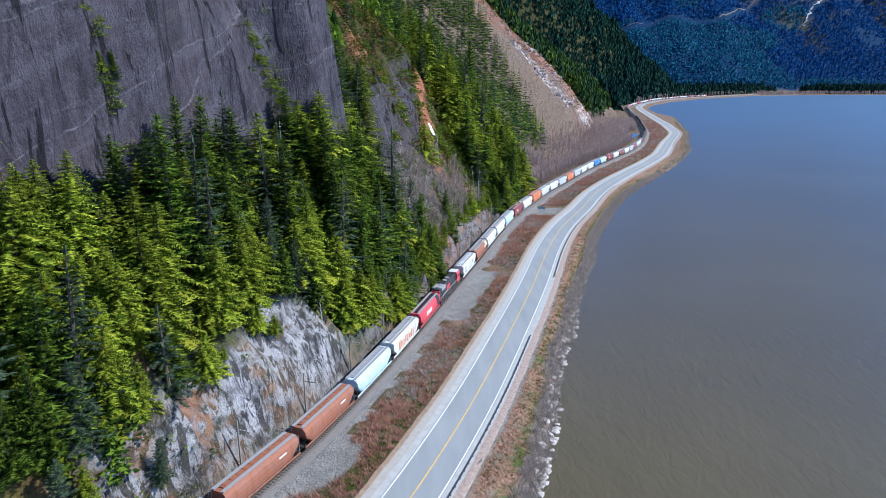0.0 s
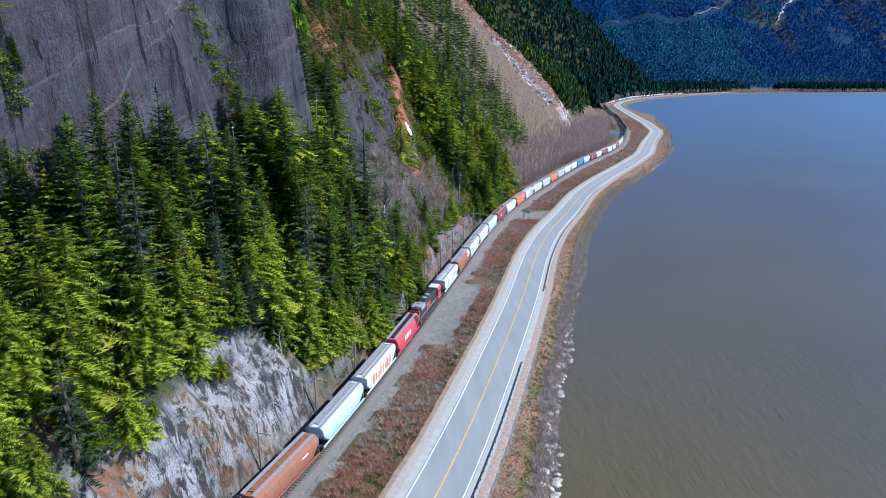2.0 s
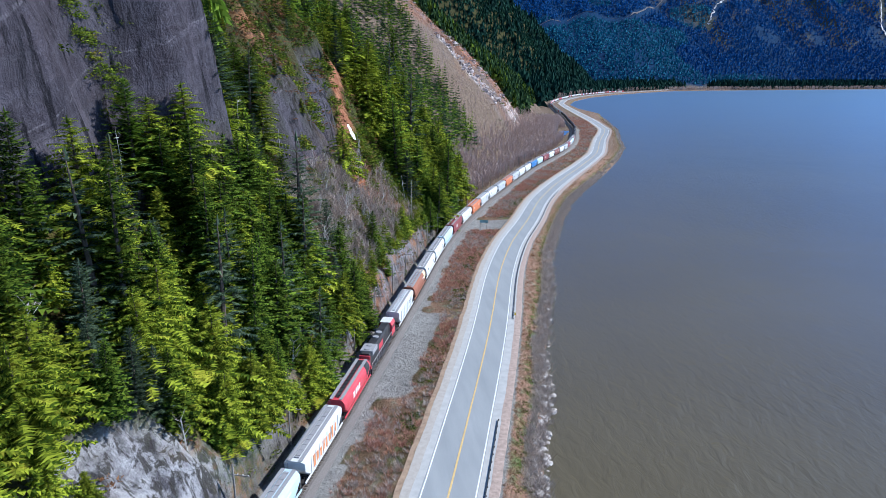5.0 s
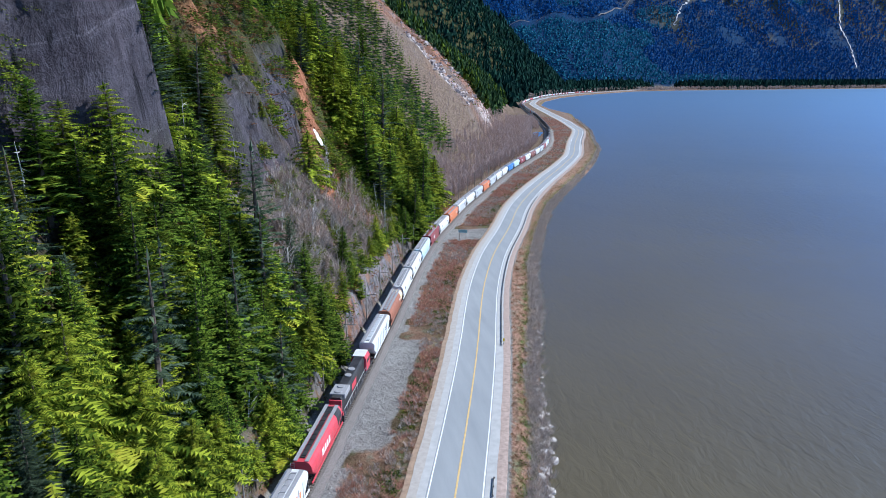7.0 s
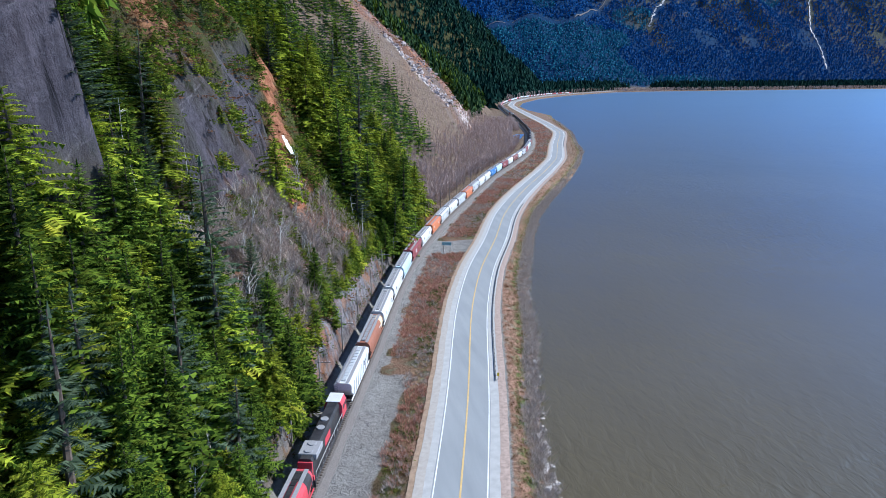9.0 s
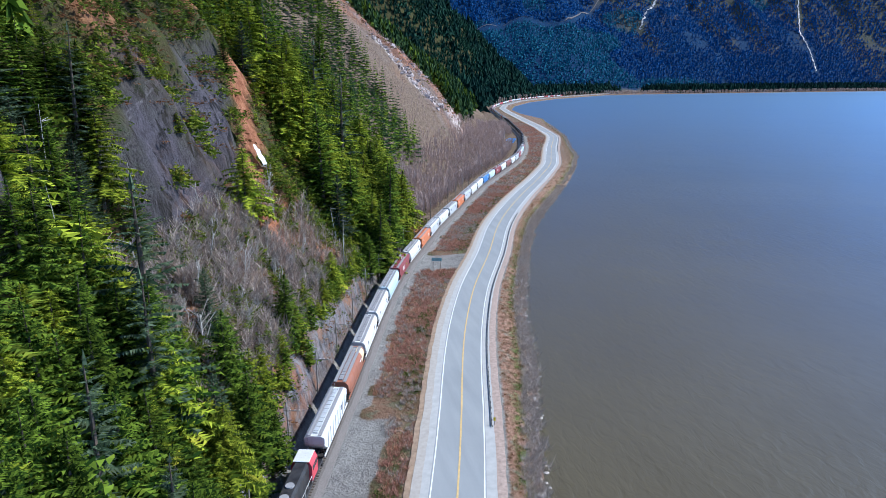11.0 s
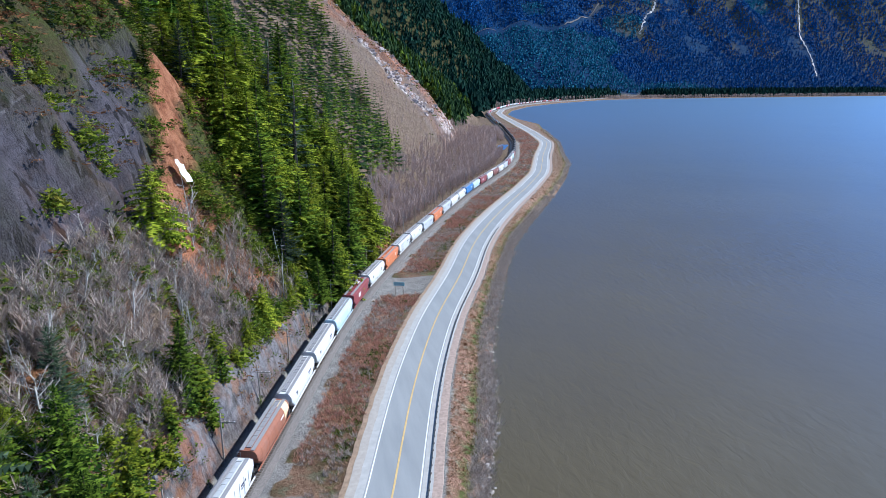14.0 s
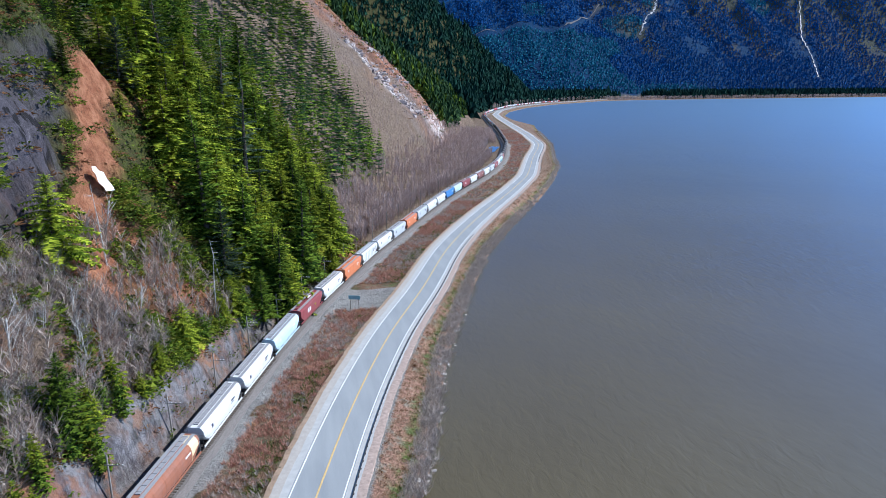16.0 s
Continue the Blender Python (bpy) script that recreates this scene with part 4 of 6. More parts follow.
for k in range(3):
    m = keep & (np.arange(yy.size) % 3 == k) & (yy > 690)
    joined("forest", star_tree(5, 4, 70 + k, 1.5), np.column_stack([xx, yy, zz - 0.5, g.uniform(12, 24, yy.size)])[m], (FAR_FIR, FIR, FAR_FIR)[k], "dark conifer forest covering the far hillside", "forest", seed=10 + k)
near = keep & (yy < 390) & (dd < 90)
spots = np.column_stack([xx, yy, zz - 0.5, g.uniform(12, 23, yy.size)])
for k, (tmpl, mat) in enumerate(((mid_a, FIR), (mid_c, FIR), (mid_b, CEDAR))):
    joined("forest", tmpl, spots[near & (np.arange(yy.size) % 3 == k)], mat, "tall conifers on the slope over the bare flat", "forest", seed=24 + k)
far_tree = unit(conifer_mesh(36, 18, 4.6, 2.1, 7, 2, 0.34, 0.0, None, shape=0.7), 18)
for k in range(2):
    joined("forest", far_tree, spots[keep & (yy <= 690) & ~near & (np.arange(yy.size) % 2 == k)], (FIR, FAR_FIR)[k], "green conifers on the slope over the bare flat", "forest", seed=27 + k)
# upper slope over the near cliff
yy, dd = np.meshgrid(np.arange(186, 335, 4.6), np.arange(40, 130, 4.6))
yy, dd = (yy + g.uniform(-2.4, 2.4, yy.shape)).ravel(), (dd + g.uniform(-2.4, 2.4, dd.shape)).ravel()
xx = at_y(RAIL_X, yy) - dd / at_y(RAIL_C, yy)
m = (dd > 70) | (yy < 200)
joined("forest", star_tree(6, 6, 77, 1.3), np.column_stack([xx, yy, height(xx, yy) - 0.4, g.uniform(11, 19, yy.size)])[m], FIR, "dense conifers on the upper slope", "forest", seed=14)
# flat forest at the head of the lake
n = 5200
yy = g.uniform(1330, 2900, n)
xx = at_y(RAIL_X, yy) + g.uniform(-900, 1500, n)
m = (rail_d(xx, yy) > 26) & (far_range(xx, yy) < 20) & (left_height(rail_d(xx, yy), yy) < 12) & (rail_d(xx, yy) < 500)
x2 = g.uniform(300, 3300, 4600)
y2 = np.interp(x2, SHORE_X[(STEP_Y > 1000) & (STEP_Y < 2613)], STEP_Y[(STEP_Y > 1000) & (STEP_Y < 2613)]) + 60 + g.uniform(0, 1, 4600) ** 1.2 * 260
ok = (rail_d(x2, y2) > 20) | (x2 > 1500)
px, py = np.concatenate([xx[m], x2[ok]]), np.concatenate([yy[m], y2[ok]])
# blue haze of the distance put into these needles' colour
HAZY_FIR = foliage("hazy_needles", (0.01, 0.062, 0.2), (0.019, 0.11, 0.3), (0.027, 0.145, 0.31), by_object=False)
# same painted haze, lightened and greened where the far slope looks sunlit
HAZY_LIT_FIR = foliage("hazy_lit_needles", (0.02, 0.12, 0.2), (0.034, 0.18, 0.26), (0.05, 0.22, 0.27), by_object=False)
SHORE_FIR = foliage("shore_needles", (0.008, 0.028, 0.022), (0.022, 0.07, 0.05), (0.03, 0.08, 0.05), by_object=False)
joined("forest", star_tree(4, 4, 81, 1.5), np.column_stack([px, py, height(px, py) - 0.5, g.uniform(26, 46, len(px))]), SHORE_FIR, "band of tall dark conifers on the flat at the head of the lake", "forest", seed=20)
# a little haze put into the spur's green, turning it teal
SPUR_FIR = foliage("hazy_spur_needles", (0.01, 0.034, 0.022), (0.035, 0.1, 0.06), (0.06, 0.13, 0.06), by_object=False)
xx, yy = np.meshgrid(np.arange(0, 860, 11.0), np.arange(1440, 2400, 12.0))
xx, yy = (xx + g.uniform(-5, 5, xx.shape)).ravel(), (yy + g.uniform(-5, 5, yy.shape)).ravel()
m = (far_hill(xx, yy) > 1.5) & (far_hill(xx, yy) < 370) & (rail_d(xx, yy) > 25)
joined("forest", star_tree(4, 4, 84), np.column_stack([xx, yy, height(xx, yy) - 0.5, g.uniform(16, 30, xx.size)])[m], SPUR_FIR, "dark conifers on the wooded spur behind the bend, coloured with slight haze", "forest", seed=22)
# forest on the mountains across the lake, cleared along the streams and the logging road
FALL = [(2655, 3041), (2722, 3175), (2755, 3308), (2912, 3550)]
BROOK = [(1772, 3305), (1868, 3421), (1948, 3485), (1990, 3560)]
LOGGING = [(784, 3141), (1034, 3236), (1328, 3248), (1631, 3514)]
CUTS = (FALL, BROOK, LOGGING)
xx, yy = np.meshgrid(np.arange(0, 3700, 11.5), np.arange(2720, 3680, 11.5))
xx, yy = (xx + g.uniform(-7, 7, xx.shape)).ravel(), (yy + g.uniform(-7, 7, yy.shape)).ravel()
zz = height(xx, yy)
clear = vnoise(xx, yy * 0.4, 90, 71) > 0.8
bluff = (xx > 1800) & (vnoise(xx, yy * 0.6, 130, 72) > 0.35) & (zz > 200)
cut = np.full(xx.size, 1e9)
for line in CUTS:
    for (ax, ay), (bx, by) in zip(line, line[1:]):
        q = np.clip(((xx - ax) * (bx - ax) + (yy - ay) * (by - ay)) / ((bx - ax) ** 2 + (by - ay) ** 2), 0, 1)
        cut = np.minimum(cut, np.hypot(xx - ax - q * (bx - ax), (yy + 9 - ay - q * (by - ay)) * 0.8))
m = (cut > 15) & (far_range(xx, yy) > 14) & (zz < 760) & ~(bluff & (g.uniform(size=xx.size) < 0.8)) & ~(clear & (g.uniform(size=xx.size) < 0.55))
wide = star_tree(2, 3, 82)
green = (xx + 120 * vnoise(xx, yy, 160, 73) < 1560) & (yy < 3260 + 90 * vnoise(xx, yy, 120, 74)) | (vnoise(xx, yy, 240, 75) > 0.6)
for tone, pick in ((HAZY_FIR, ~green), (HAZY_LIT_FIR, green)):
    joined("forest", (wide[0] * np.array([1.7, 1.7, 1.0]), wide[1]), np.column_stack([xx, yy, zz - 1, g.uniform(13, 26, xx.size)])[m & pick], tone, "conifer forest on the mountains across the lake, coloured with blue haze", "forest", seed=21)


# ---- bare trees ----
def bare_mesh(seed, h, spread, depth=3, leader=1):
    """Trunk and boughs as tapered sticks, and fine twigs."""
    g = random.Random(seed)
    wood_v, wood_f, twig_v, twig_f = [], [], [], []

    def grow(a, way, length, r, level):
        b = a + way * length
        if level <= 1:
            tube(wood_v, wood_f, a, b, r, r * 0.62, 4 if level else 5)
        else:
            u = way.orthogonal().normalized() * max(r, 0.035)
            i = len(twig_v)
            twig_v.extend([tuple(a + u), tuple(a - u), tuple(b)])
            twig_f.append((i, i + 1, i + 2))
        if level >= depth:
            return
        n = (8, 5, 4)[min(level, 2)]
        for k in range(n):
            t = 0.25 + 0.75 * (k + g.random()) / n
            p = a + way * (length * t)
            side = Vector((g.gauss(0, 1), g.gauss(0, 1), g.uniform(-0.2, 0.9) * spread)).normalized()
            w = (way * 0.75 + side * 0.9).normalized()
            grow(p, w, length * g.uniform(0.3, 0.55) * (1.1 - 0.4 * t), r * (0.5 - 0.2 * t), level + 1)

    for k in range(leader):
        w = Vector((g.uniform(-0.22, 0.22), g.uniform(-0.22, 0.22), 1)).normalized()
        grow(Vector((0.3 * k, 0.2 * (k % 2), -0.6)), w, h * 0.72 * g.uniform(0.8, 1), 0.15 if leader == 1 else 0.1, 0)
    return mesh_of("trunk", wood_v, wood_f, GREY_BARK), mesh_of("crown", twig_v, twig_f, TWIG)


def make_bare(seed, h, spread, leader, label):
    root = tagged(new("bare_tree"), label, "tree", "bare trees by the track")
    wood, twig = bare_mesh(seed, h, spread, 3, leader)
    part("trunk", wood, root)
    tagged(part("crown", twig, root), kind="stuff")
    return root


BARE = [make_bare(1, 11, 1.0, 1, "leafless grey alder tree on the slope"), make_bare(2, 9, 0.9, 3, "leafless many-stemmed grey shrub on the slope"),
        make_bare(3, 8, 0.8, 4, "leafless many-stemmed grey shrub on the slope"), make_bare(4, 13, 1.2, 1, "leafless grey alder tree on the slope")]
used_bare = set()


def plant_bare(k, x, y, z, s, turn, lean=(0, 0)):
    m = Matrix.Translation((x, y, z)) @ Euler((radians(lean[0]), radians(lean[1]), turn)).to_matrix().to_4x4() @ Matrix.Diagonal((s, s, s, 1))
    if k in used_bare:
        return copy_thing(BARE[k], m)
    used_bare.add(k)
    BARE[k].matrix_basis = m
    return BARE[k]


rng = random.Random(5)
for y, d in scatter(172, 222, 10.5, 25, 2.4, rng):
    x, _ = xy_at(y, d)
    if rng.random() < 0.9:
        plant_bare(rng.choice((0, 1, 1, 2, 2, 2)), x, y, float(height(x, y)), rng.uniform(0.6, 1.0), rng.uniform(0, 6.28), (rng.uniform(-6, 6), rng.uniform(4, 22)))
for y, d, k, s in ((236, 24, 3, .8), (233, 15, 0, .8), (240, 12, 0, .7), (246, 18, 2, .9), (250, 13, 1, .8), (130, 8, 3, .9), (139, 7.5, 0, 1), (146, 8, 3, .8), (125, 12, 0, 1.1), (152, 9, 0, .9), (113, 9, 0, .8),
                   (108, 20, 3, .9), (122, 22, 3, .8), (96, 24, 0, .9), (86, 20, 3, .9), (80, 15, 0, .9), (137, 20, 3, 1), (256, 9, 2, .7), (262, 8, 0, .8), (276, 9, 2, .6), (176, 14, 3, 1.1), (184, 18, 3, 1.0), (191, 13, 3, 1.05), (200, 17, 3, 1.1), (208, 13, 3, 1.0), (215, 18, 3, .9), (224, 14, 3, .9), (196, 21, 0, 1.2), (300, 9, 0, .8), (310, 10, 2, .8)):
    x, _ = xy_at(y, d)
    plant_bare(k, x, y, float(height(x, y)), s, rng.uniform(0, 6.28), (rng.uniform(-6, 6), rng.uniform(2, 14)))


def stick_template(n, h, width, spread, seed, base=0.0, low=0.2):
    """A stem with n thin upward twigs, one triangle each."""
    g = random.Random(seed)
    v, t = [], []
    for k in range(n):
        z0 = g.uniform(low * 0.5, 0.75) * h if base else 0.0
        a = g.uniform(0, 6.28)
        ln = h * g.uniform(0.25, 0.5) if base else h * g.uniform(0.5, 1.0)
        dx, dy = math.cos(a) * ln * spread, math.sin(a) * ln * spread
        b = a + 1.57 + g.uniform(-0.6, 0.6)
        o = (g.uniform(-0.3, 0.3) * (0 if base else h), g.uniform(-0.3, 0.3) * (0 if base else h))
        i = len(v)
        v += [(o[0] + width * math.cos(b), o[1] + width * math.sin(b), z0), (o[0] - width * math.cos(b), o[1] - width * math.sin(b), z0), (o[0] + dx, o[1] + dy, z0 + ln * (1.1 - spread * 0.5))]
        t.append((i, i + 1, i + 2))
    if base:
        for k in range(3):
            i = len(v)
            a = k * 1.05
            v += [(base * math.cos(a), base * math.sin(a), 0), (-base * math.cos(a), -base * math.sin(a), 0), (0, 0, h)]
            t.append((i, i + 1, i + 2))
    return np.array(v), np.array(t)


ALDER = foliage("bare_alder", (0.34, 0.255, 0.23), (0.5, 0.4, 0.365), (0.44, 0.32, 0.27), 0.9, by_object=False)
n = 7600
yy = 332 + 520 * g.uniform(0, 1, n) ** 1.25
dd = np.where((yy > 600) & (yy < 705), 17, 9) + 170 * g.uniform(0, 1, n) ** 1.6
m = (left_height(dd, yy) < 12) | ((yy > 500 + 1.42 * (dd - 60)) & (yy < 785 + 0.3 * (dd - 60)) & (g.uniform(size=n) < 0.5))
xx = at_y(RAIL_X, yy) - dd / at_y(RAIL_C, yy)
joined("alder_thicket", stick_template(34, 1.0, 0.012, 0.45, 4, 0.01), np.column_stack([xx, yy, height(xx, yy), np.where(left_height(dd, yy) < 12, g.uniform(4.5, 8.5, n), g.uniform(2, 4.2, n))])[m], ALDER, "leafless grey-brown alder thicket on the flat beside the track", "trees", seed=30)
# grey thicket on the slope between the two conifer stands
n = 1900
yy, dd = g.uniform(166, 250, n), g.uniform(8, 27, n)
xx = at_y(RAIL_X, yy) - dd / at_y(RAIL_C, yy)
THICKET = foliage("bare_shrub", (0.26, 0.2, 0.17), (0.54, 0.46, 0.4), (0.42, 0.28, 0.22), 0.9, by_object=False)
m = (vnoise(xx, yy, 9, 95) > -0.35) & (dd < 24.5) & ((yy < 222) | (g.uniform(size=n) < 0.35)) & (g.uniform(size=n) < 0.85)
joined("shrub_thicket", stick_template(46, 1.0, 0.011, 0.7, 14, 0.012), np.column_stack([xx, yy, height(xx, yy) - 0.2, g.uniform(3.0, 6.5, n)])[m], THICKET, "leafless grey-brown shrubs covering the slope", "bushes", seed=33)
FAR_ALDER = foliage("far_bare_alder", (0.36, 0.28, 0.25), (0.6, 0.5, 0.44), (0.5, 0.38, 0.3), 0.9, by_object=False)
# fringe of bare trees and reeds along the far shore
n = 3400
x2 = g.uniform(420, 3200, n)
y2 = np.interp(x2, SHORE_X[(STEP_Y > 1000) & (STEP_Y < 2613)], STEP_Y[(STEP_Y > 1000) & (STEP_Y < 2613)]) + 6 + g.uniform(0, 1, n) ** 1.4 * 120
joined("alder_thicket", stick_template(14, 1.0, 0.06, 0.35, 6, 0.03), np.column_stack([x2, y2, height(x2, y2), g.uniform(6, 15, n)])[(rail_d(x2, y2) > 9) | (x2 > 1150)], FAR_ALDER, "leafless brown trees along the far shore", "trees", seed=31)


def snag(seed, h):
    g = random.Random(seed)
    root = tagged(new("dead_tree"), "dead grey tree trunk with broken branch stubs", "tree", "dead trees on the slope")
    v, f = [], []
    tube(v, f, (0, 0, -1), (0.3, 0, h * 0.6), 0.12, 0.08, 5)
    tube(v, f, (0.3, 0, h * 0.6), (0.1, 0.4, h), 0.08, 0.02, 5)
    part("trunk", mesh_of("trunk", v, f, GREY_BARK), root)
    for k in range(9):
        a, z, n = g.uniform(0, 6.28), h * g.uniform(0.3, 0.95), g.uniform(0.5, 1.6)
        v, f = [], []
        tube(v, f, (0.12, 0, z), (n * math.cos(a), n * math.sin(a), z + g.uniform(-0.4, 0.5)), 0.045, 0.012, 3)
        part("branch", mesh_of("branch", v, f, GREY_BARK), root)
    return root


SNAGS = [snag(1, 13), snag(2, 10), snag(3, 15)]
rng = random.Random(21)
for i, (y, d) in enumerate(((150, 27), (158, 28), (176, 29), (128, 23), (140, 15), (165, 22), (190, 27), (136, 27), (228, 20), (240, 9), (255, 14))):
    x, _ = xy_at(y, d)
    m = pose(x, y, float(height(x, y)), rng.uniform(-7, 7), rng.uniform(-7, 7), rng.uniform(0, 360))
    if i < 3:
        SNAGS[i].matrix_basis = m
    else:
        copy_thing(SNAGS[i % 3], m)


# ---- low growth ----
def leaf_clump(n, seed, flat=0.6, leaf=0.26):
    g = random.Random(seed)
    v, t = [], []
    for k in range(n):
        a, u = g.uniform(0, 6.28), g.uniform(0, 1) ** 0.5
        p = np.array([math.cos(a) * u, math.sin(a) * u, flat * g.uniform(0.15, 1.0) * (1.1 - u * u)])
        i = len(v)
        for q in range(3):
            v.append(p + np.array([g.uniform(-1, 1), g.uniform(-1, 1), g.uniform(-0.6, 0.6)]) * leaf)
        t.append((i, i + 1, i + 2))
    return np.array(v), np.array(t)


FERN = foliage("dead_fern", (0.13, 0.06, 0.03), (0.26, 0.13, 0.06), (0.3, 0.2, 0.1), 0.9, by_object=False)
HEATH = foliage("brown_twigs", (0.3, 0.14, 0.1), (0.58, 0.34, 0.26), (0.6, 0.35, 0.18), 0.9, by_object=False)
GRASS = foliage("dry_grass", (0.3, 0.19, 0.12), (0.5, 0.37, 0.25), (0.42, 0.25, 0.17), 0.9, by_object=False)
GREY_BRUSH = foliage("grey_brush", (0.28, 0.23, 0.2), (0.54, 0.48, 0.43), (0.42, 0.33, 0.26), 0.9, by_object=False)

n = 7000
yy, dd = g.uniform(62, 335, n), 4.4 + 40 * g.uniform(0, 1, n) ** 1.3
yy[5200:], dd[5200:] = g.uniform(162, 272, 1800), g.uniform(20, 58, 1800)
xx = at_y(RAIL_X, yy) - dd / at_y(RAIL_C, yy)
zz = height(xx, yy)
bare_rock = ((yy > 78) & (yy < 119) & (dd < 15)) | ((zz > 38) & (yy < 163)) | on_bluff(yy, dd) & (vnoise(xx, yy, 5, 99) < 0.3) | (np.abs(gully_off(yy, dd)) < 5)
m = (~bare_rock | (g.uniform(size=n) < 0.1)) & (g.uniform(size=n) < 0.95)
pick = g.uniform(size=n)
pts = np.column_stack([xx, yy, zz - 0.1, np.where(dd < 6, 0.6, np.where((yy > 188) & (dd > 20), 1.35, 1.0)) * g.uniform(0.6, 2.0, n)])
joined("undergrowth", leaf_clump(28, 1), pts[m & (pick < 0.58)], BUSH, "low green and yellowish bushes on the slope", "bushes", seed=40)
n = 1700
yy, dd = g.uniform(168, 262, n), g.uniform(7, 37, n)
xx = at_y(RAIL_X, yy) - dd / at_y(RAIL_C, yy)
keep_b = (vnoise(xx, yy, 6, 97) > -0.12) & (np.abs(gully_off(yy, dd)) > 4.5) & (~on_bluff(yy, dd) | (vnoise(xx, yy, 4.5, 94) > 0.2)) & ((yy > 240) | (dd > 24) | (vnoise(xx, yy, 6, 97) > -0.05))
low = np.column_stack([xx, yy, height(xx, yy) + 0.1, g.uniform(1.1, 3.0, n)])
joined("undergrowth", leaf_clump(95, 3, 0.8, 0.24), low[keep_b], GREEN_SHRUB, "green bushes among the grey shrubs", "bushes", seed=42)
n = 150
yy = np.concatenate([g.normal(142.5, 1.4, 90), g.normal(83, 1.2, 25), g.normal(101.5, 0.9, 35)])
dd = g.uniform(30, 35.5, n)
xx = at_y(RAIL_X, yy) - dd / at_y(RAIL_C, yy)
joined("undergrowth", leaf_clump(130, 7, 0.9, 0.2), np.column_stack([xx, yy, height(xx, yy) - 0.1, g.uniform(0.7, 1.7, n)]), GREEN_SHRUB, "yellow-green bushes in the cracks of the cliff", "bushes", seed=43)
joined("undergrowth", leaf_clump(26, 2, 0.4), pts[m & (pick >= 0.58)], FERN, "rust-brown dead ferns on the slope", "bushes", seed=41)


def strip_points(table, y0, y1, n, lo, hi, size, seed):
    g = np.random.default_rng(seed)
    y = g.uniform(y0, y1, n)
    off = g.uniform(lo, hi, n)
    c = at_y(ROAD_C if table is ROAD_X else SHORE_C if table is SHORE_X else RAIL_C, y)
    x = at_y(table, y) + off / c
    return np.column_stack([x, y, height(x, y) - 0.05, g.uniform(*size, n)])


def in_median(p):
    d, r = rail_d(p[:, 0], p[:, 1]), road_r(p[:, 0], p[:, 1])
    patch = (p[:, 1] > 142) & (p[:, 1] < 193) & (d > -9.4 + vnoise(p[:, 0], p[:, 1], 4, 32))
    patch |= ((p[:, 1] - 85) / 7) ** 2 + ((d + 5) / 4) ** 2 < 1
    patch |= (np.abs(p[:, 1] - 279) < 10) & (p[:, 1] - 262 - 0.25 * (r + 20) > 2)
    return (d < -4.4) & (r < -7.6) & ~patch


p = strip_points(RAIL_X, 60, 420, 13000, 4.5, 24, (0.6, 1.6), 1)
p = np.vstack([p, strip_points(RAIL_X, 420, 900, 3000, 5, 30, (1.0, 2.4), 7)])
p = p[in_median(p)]
tone = vnoise(p[:, 0], p[:, 1], 11, 90) + np.random.default_rng(2).uniform(-0.5, 0.5, len(p))
joined("brushwood", stick_template(20, 1.0, 0.035, 0.6, 8), p[tone > -0.15], HEATH, "reddish-brown twiggy brush between track and road", "bushes", seed=50)
joined("brushwood", stick_template(20, 1.0, 0.035, 0.65, 9), p[(tone <= -0.15) & (tone > -0.75)], GREY_BRUSH, "grey-brown leafless brush between track and road", "bushes", seed=51)
joined("dry_grass", stick_template(22, 0.6, 0.04, 0.7, 10), p[tone <= -0.75], GRASS, "tan dry grass between track and road", "grass", seed=52)
p = strip_points(ROAD_X, 60, 420, 1500, -11.3, -7.8, (0.4, 1.05), 3)
p = p[in_median(p) & (vnoise(p[:, 0], p[:, 1], 9, 91) > -0.12)]
joined("undergrowth", leaf_clump(34, 3), p, BUSH, "green bushes along the road's edge", "bushes", seed=53)
p = strip_points(SHORE_X, 62, 380, 9500, -8, -0.2, (0.3, 0.8), 4)
p = np.vstack([p, strip_points(SHORE_X, 380, 900, 2200, -9, -0.3, (0.6, 1.2), 8)])
p = p[road_r(p[:, 0], p[:, 1]) > 7.3]
w = -shore_r(p[:, 0], p[:, 1])
q = np.random.default_rng(5).uniform(size=len(p))
joined("dry_grass", stick_template(22, 0.7, 0.04, 0.75, 11), p[(w > 2.4) & (q < 0.9)], GRASS, "pinkish-tan dry grass on the lake bank", "grass", seed=54)
joined("brushwood", stick_template(24, 1.3, 0.022, 0.6, 12), p[(w <= 2.9)] * np.array([1, 1, 1, 2.2]), GREY_BRUSH, "grey leafless brush at the water's edge", "bushes", seed=55)
edge = strip_points(SHORE_X, 76, 420, 900, -1.4, 0.5, (1.3, 2.6), 12)
edge[:, 2] = np.maximum(edge[:, 2], WATER_Z - 0.15)
joined("brushwood", stick_template(26, 1.0, 0.02, 0.75, 13), edge[vnoise(edge[:, 0], edge[:, 1], 6, 93) > -0.3], GREY_BRUSH, "grey leafless willow brush leaning over the water", "bushes", seed=59)
joined("undergrowth", leaf_clump(30, 5, 0.5), p[(w > 1.8) & (w < 4.6) & (q < 0.33)], BUSH, "green and yellow low plants on the lake bank", "bushes", seed=56)
joined("undergrowth", leaf_clump(26, 6, 0.4), p[(w > 1.8) & (q > 0.86)], FERN, "rust-brown low plants on the lake bank", "bushes", seed=57)
p = strip_points(RAIL_X, 70, 420, 1600, 4.4, 20, (0.35, 0.85), 9)
p = p[in_median(p) & (np.random.default_rng(6).uniform(size=len(p)) < np.clip(1.5 + rail_d(p[:, 0], p[:, 1]) / 9, 0.15, 1))]
joined("undergrowth", leaf_clump(22, 7, 0.5), p, FERN, "orange-brown dead ferns beside the ballast", "bushes", seed=58)
